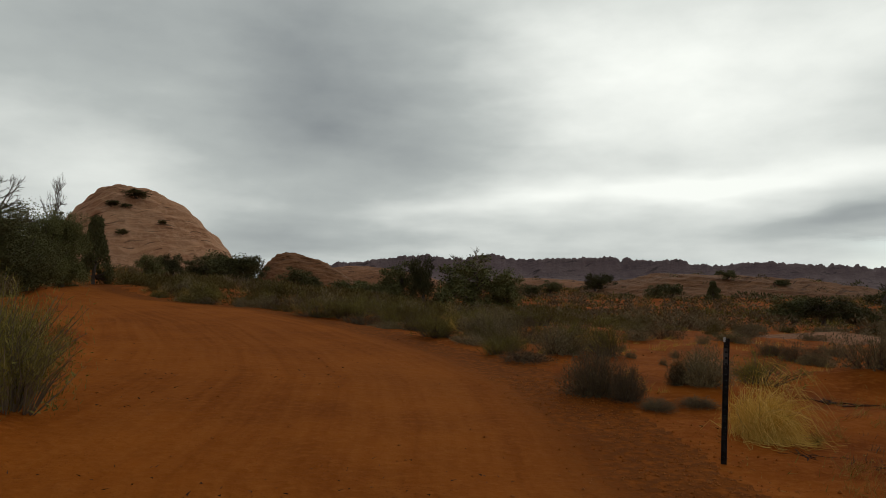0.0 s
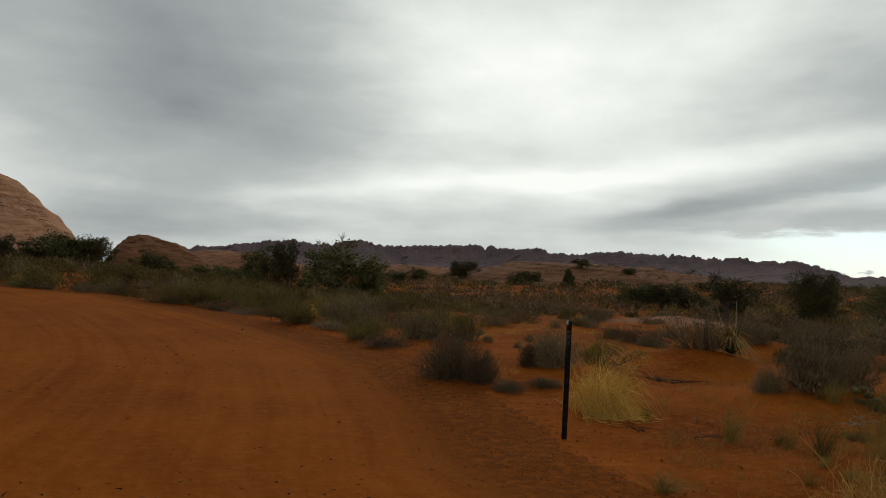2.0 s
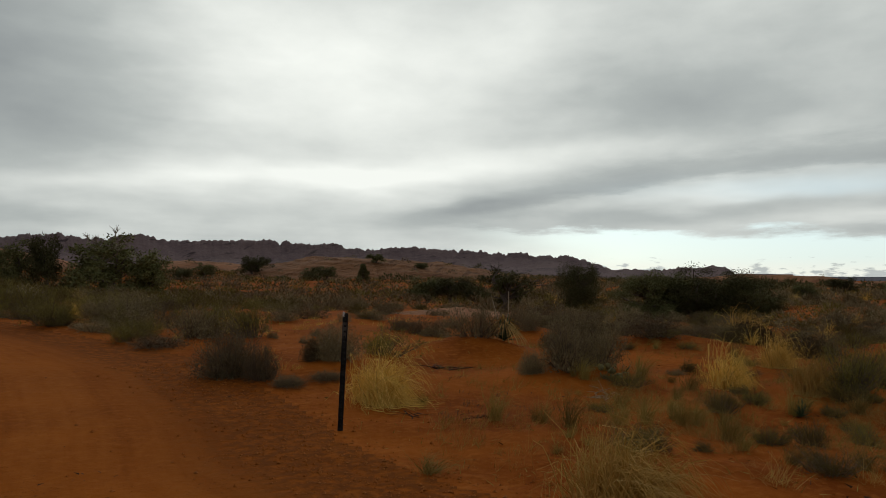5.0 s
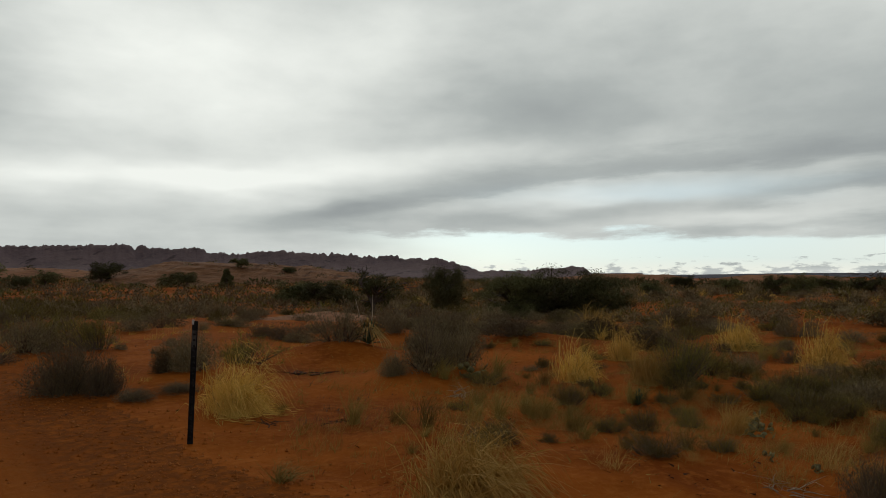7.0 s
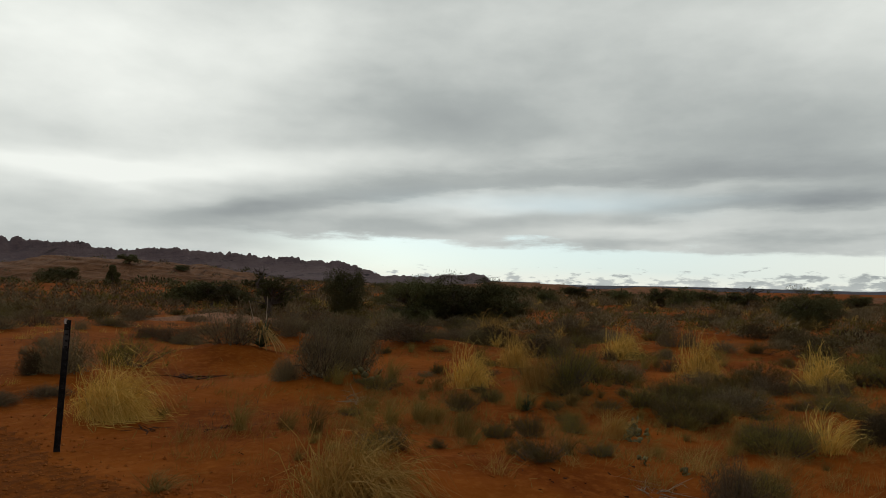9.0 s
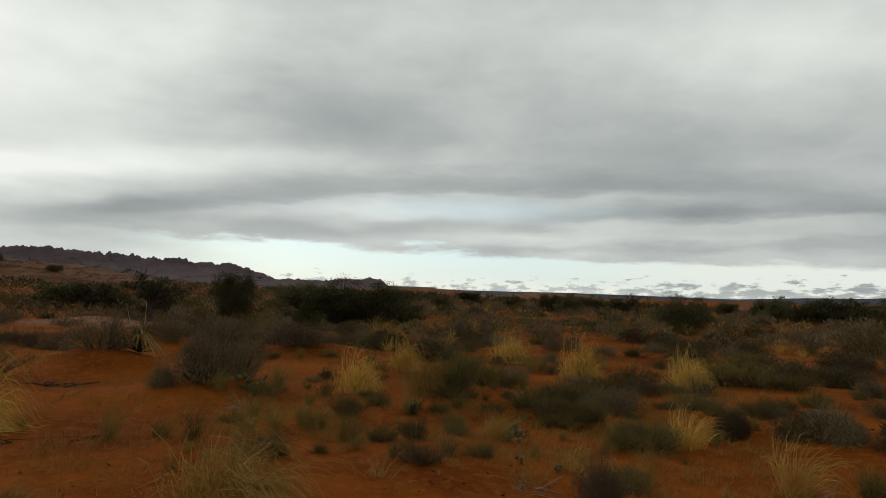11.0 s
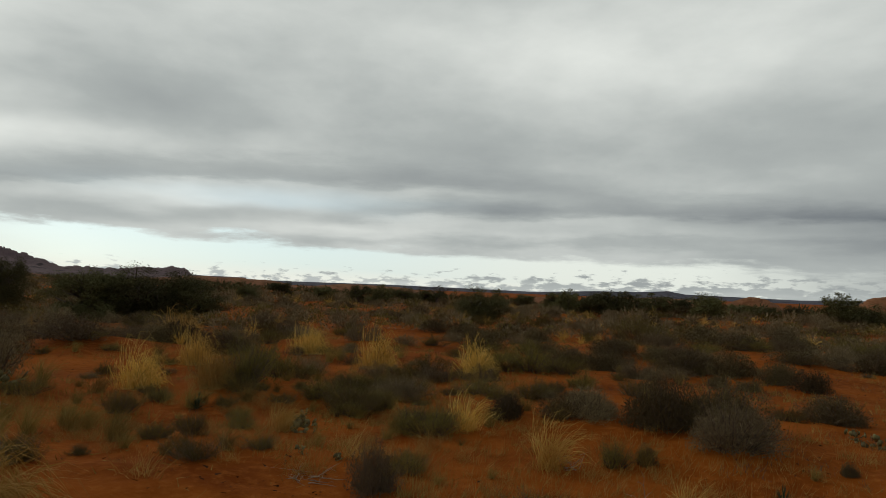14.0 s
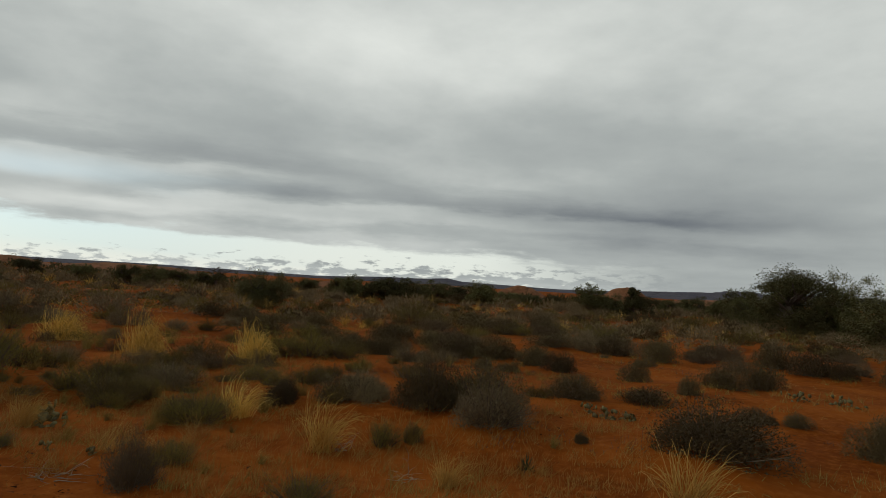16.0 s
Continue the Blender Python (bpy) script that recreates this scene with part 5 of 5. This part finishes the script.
for k, (x, y, w, h) in enumerate(PALE_WOOD_AT + DARK_WOOD_AT):
    pale = k < len(PALE_WOOD_AT)
    ob = thing("dead_branch", "bleached dead branches lying on sand" if pale else "dark dead roots half buried in sand", "dead wood", "dead wood on the sand")
    for c in range(8 if pale else 7):
        part("branch", branch_mesh(640 + 20 * k + c, DEAD if pale else CHAR, 0.32, 0.008 if pale else 0.022, 0.5 if pale else 0.1), ob)
    settle(ob, x, y, w * (1.3 if pale else 2.0), (h if pale else h * 1.1), 0.30, turn=-20 * k, sink=0.0)

# rabbitbrush on the bank left of the road
for x, y, w, h in [(-5.05, 7.35, 1.5, 1.15), (-4.5, 7.25, 1.0, 0.95), (-5.6, 8.4, 1.6, 1.2), (-4.75, 7.6, 0.9, 0.75), (-6.4, 7.6, 1.5, 1.3), (-6.4, 9.4, 1.4, 1.2)]:
    shrub(x, y, w, h, "G")


def pebbles():
    """Small stones, and clods on the road's shoulder."""
    rng = random.Random(5)
    v, f, at = [], [], []
    for k in range(4200):
        if k % 6:
            y = rng.uniform(3.0, 11)
            x = float(np.interp(y, RIGHT_Y, RIGHT_X)) + rng.gauss(-0.35, 0.45)
        else:
            x, y = polar(rng.uniform(-40, 120), rng.uniform(3.5, 13))
        at.append((x, y, 0.005 + 0.017 * rng.random() ** 4))
    zs = height(np.array([q[0] for q in at]), np.array([q[1] for q in at]))
    for (x, y, s), z in zip(at, zs.tolist()):
        b = len(v)
        for d in ((1, 0, 0), (-1, 0, 0), (0, 1, 0), (0, -1, 0), (0, 0, 0.8), (0, 0, -0.6)):
            j = s * rng.uniform(0.6, 1.3)
            v.append((x + d[0] * j, y + d[1] * j, z + d[2] * j + s * 0.2))
        for t in ((0, 2, 4), (2, 1, 4), (1, 3, 4), (3, 0, 4), (2, 0, 5), (1, 2, 5), (3, 1, 5), (0, 3, 5)):
            f.append((b + t[0], b + t[1], b + t[2]))
    ob = new("pebbles", raw_mesh("pebbles", v, f, CLOD))
    tagged(ob, "small stones and clods scattered over sand", "pebbles", kind="stuff")


pebbles()


def litter():
    """Dry bits of grass and twig lying on the sand between the plants."""
    rng = random.Random(9)
    v, f = [], []
    for k in range(3200):
        x, y = polar(rng.uniform(18, 122), rng.uniform(4.2, 17))
        r, l = road_edges(np.array([x]), np.array([y]))
        thick = value_noise(np.array([x * 0.8]), np.array([y * 0.8]), 31)[0] + rng.uniform(-0.2, 0.2)
        if r[0] > -0.2 or thick < 0.10:
            continue
        a = rng.uniform(0, 6.283)
        up = rng.random() < 0.55
        d = Vector((math.cos(a), math.sin(a), rng.uniform(0.5, 1.8) if up else rng.uniform(0.02, 0.2))).normalized()
        leaf(v, f, Vector((x, y, ground_at(x, y) + 0.004)), d, rng.uniform(0.04, 0.12), rng.uniform(0.004, 0.009), rng)
    tagged(new("plant_litter", raw_mesh("plant_litter", v, f, GREENGRASS)), "dry grass bits and twigs on the sand", "litter", kind="stuff")
    v, f = [], []
    for k in range(3000):
        x, y = polar(rng.uniform(-38, 122), rng.uniform(4.0, 16))
        if value_noise(np.array([x * 0.6]), np.array([y * 0.6]), 37)[0] + rng.uniform(-0.15, 0.15) < 0.12:
            continue
        a = rng.uniform(0, 6.283)
        leaf(v, f, Vector((x, y, ground_at(x, y) + 0.006)), Vector((math.cos(a), math.sin(a), rng.uniform(0, 0.5))).normalized(), rng.uniform(0.015, 0.07), rng.uniform(0.006, 0.02), rng)
    tagged(new("dark_litter", raw_mesh("dark_litter", v, f, CHAR)), "dark bits of bark and crust on the sand", "litter", kind="stuff")


litter()


# ---------- the trail post ----------
def trail_post(x, y, h):
    """A steel T-post, studded along its face, leaning very slightly, with a worn bright tip."""
    ob = thing("trail_marker_post", "slim black steel T-post with worn bright tip", "post")

    def slab(bm, cx, cy, cz, sx, sy, sz, bevel=0.002):
        r = bmesh.ops.create_cube(bm, size=1.0, matrix=Matrix.Translation((cx, cy, cz)) @ Matrix.Diagonal((sx, sy, sz, 1)))
        edges = {e for q in r["verts"] for e in q.link_edges}
        bmesh.ops.bevel(bm, geom=list(edges), offset=bevel, segments=1, affect="EDGES")

    def finish(name, bm, mat, label=""):
        me = bpy.data.meshes.new(name)
        bm.to_mesh(me)
        bm.free()
        me.materials.append(mat)
        return part(name, me, ob, label)

    bm = bmesh.new()
    slab(bm, 0, 0, h / 2 - 0.15, 0.052, 0.010, h + 0.3)
    finish("flange", bm, POST)
    bm = bmesh.new()
    slab(bm, 0, 0.022, h / 2 - 0.15, 0.010, 0.036, h + 0.298)
    finish("web", bm, POST)
    me = None
    for k in range(21):
        if me is None:
            bm = bmesh.new()
            slab(bm, 0, -0.009, 0, 0.022, 0.012, 0.018)
            me = bpy.data.meshes.new("stud")
            bm.to_mesh(me)
            bm.free()
            me.materials.append(POST)
        s = part("stud", me, ob)
        s.location = (0, 0, 0.06 + 0.054 * k)
    bm = bmesh.new()
    slab(bm, -0.018, -0.002, h - 0.012, 0.022, 0.018, 0.045)
    finish("tip", bm, STEEL, "worn bright steel tip")
    bm = bmesh.new()
    slab(bm, -0.004, -0.008, h - 0.17, 0.040, 0.004, 0.16, 0.001)
    finish("sticker", bm, STICKER, "scuffed grey marker sticker")
    ob.matrix_basis = pose(x, y, ground_at(x, y), 0.0, 2.0, -28)
    return ob


trail_post(2.65, 6.38, 1.16)
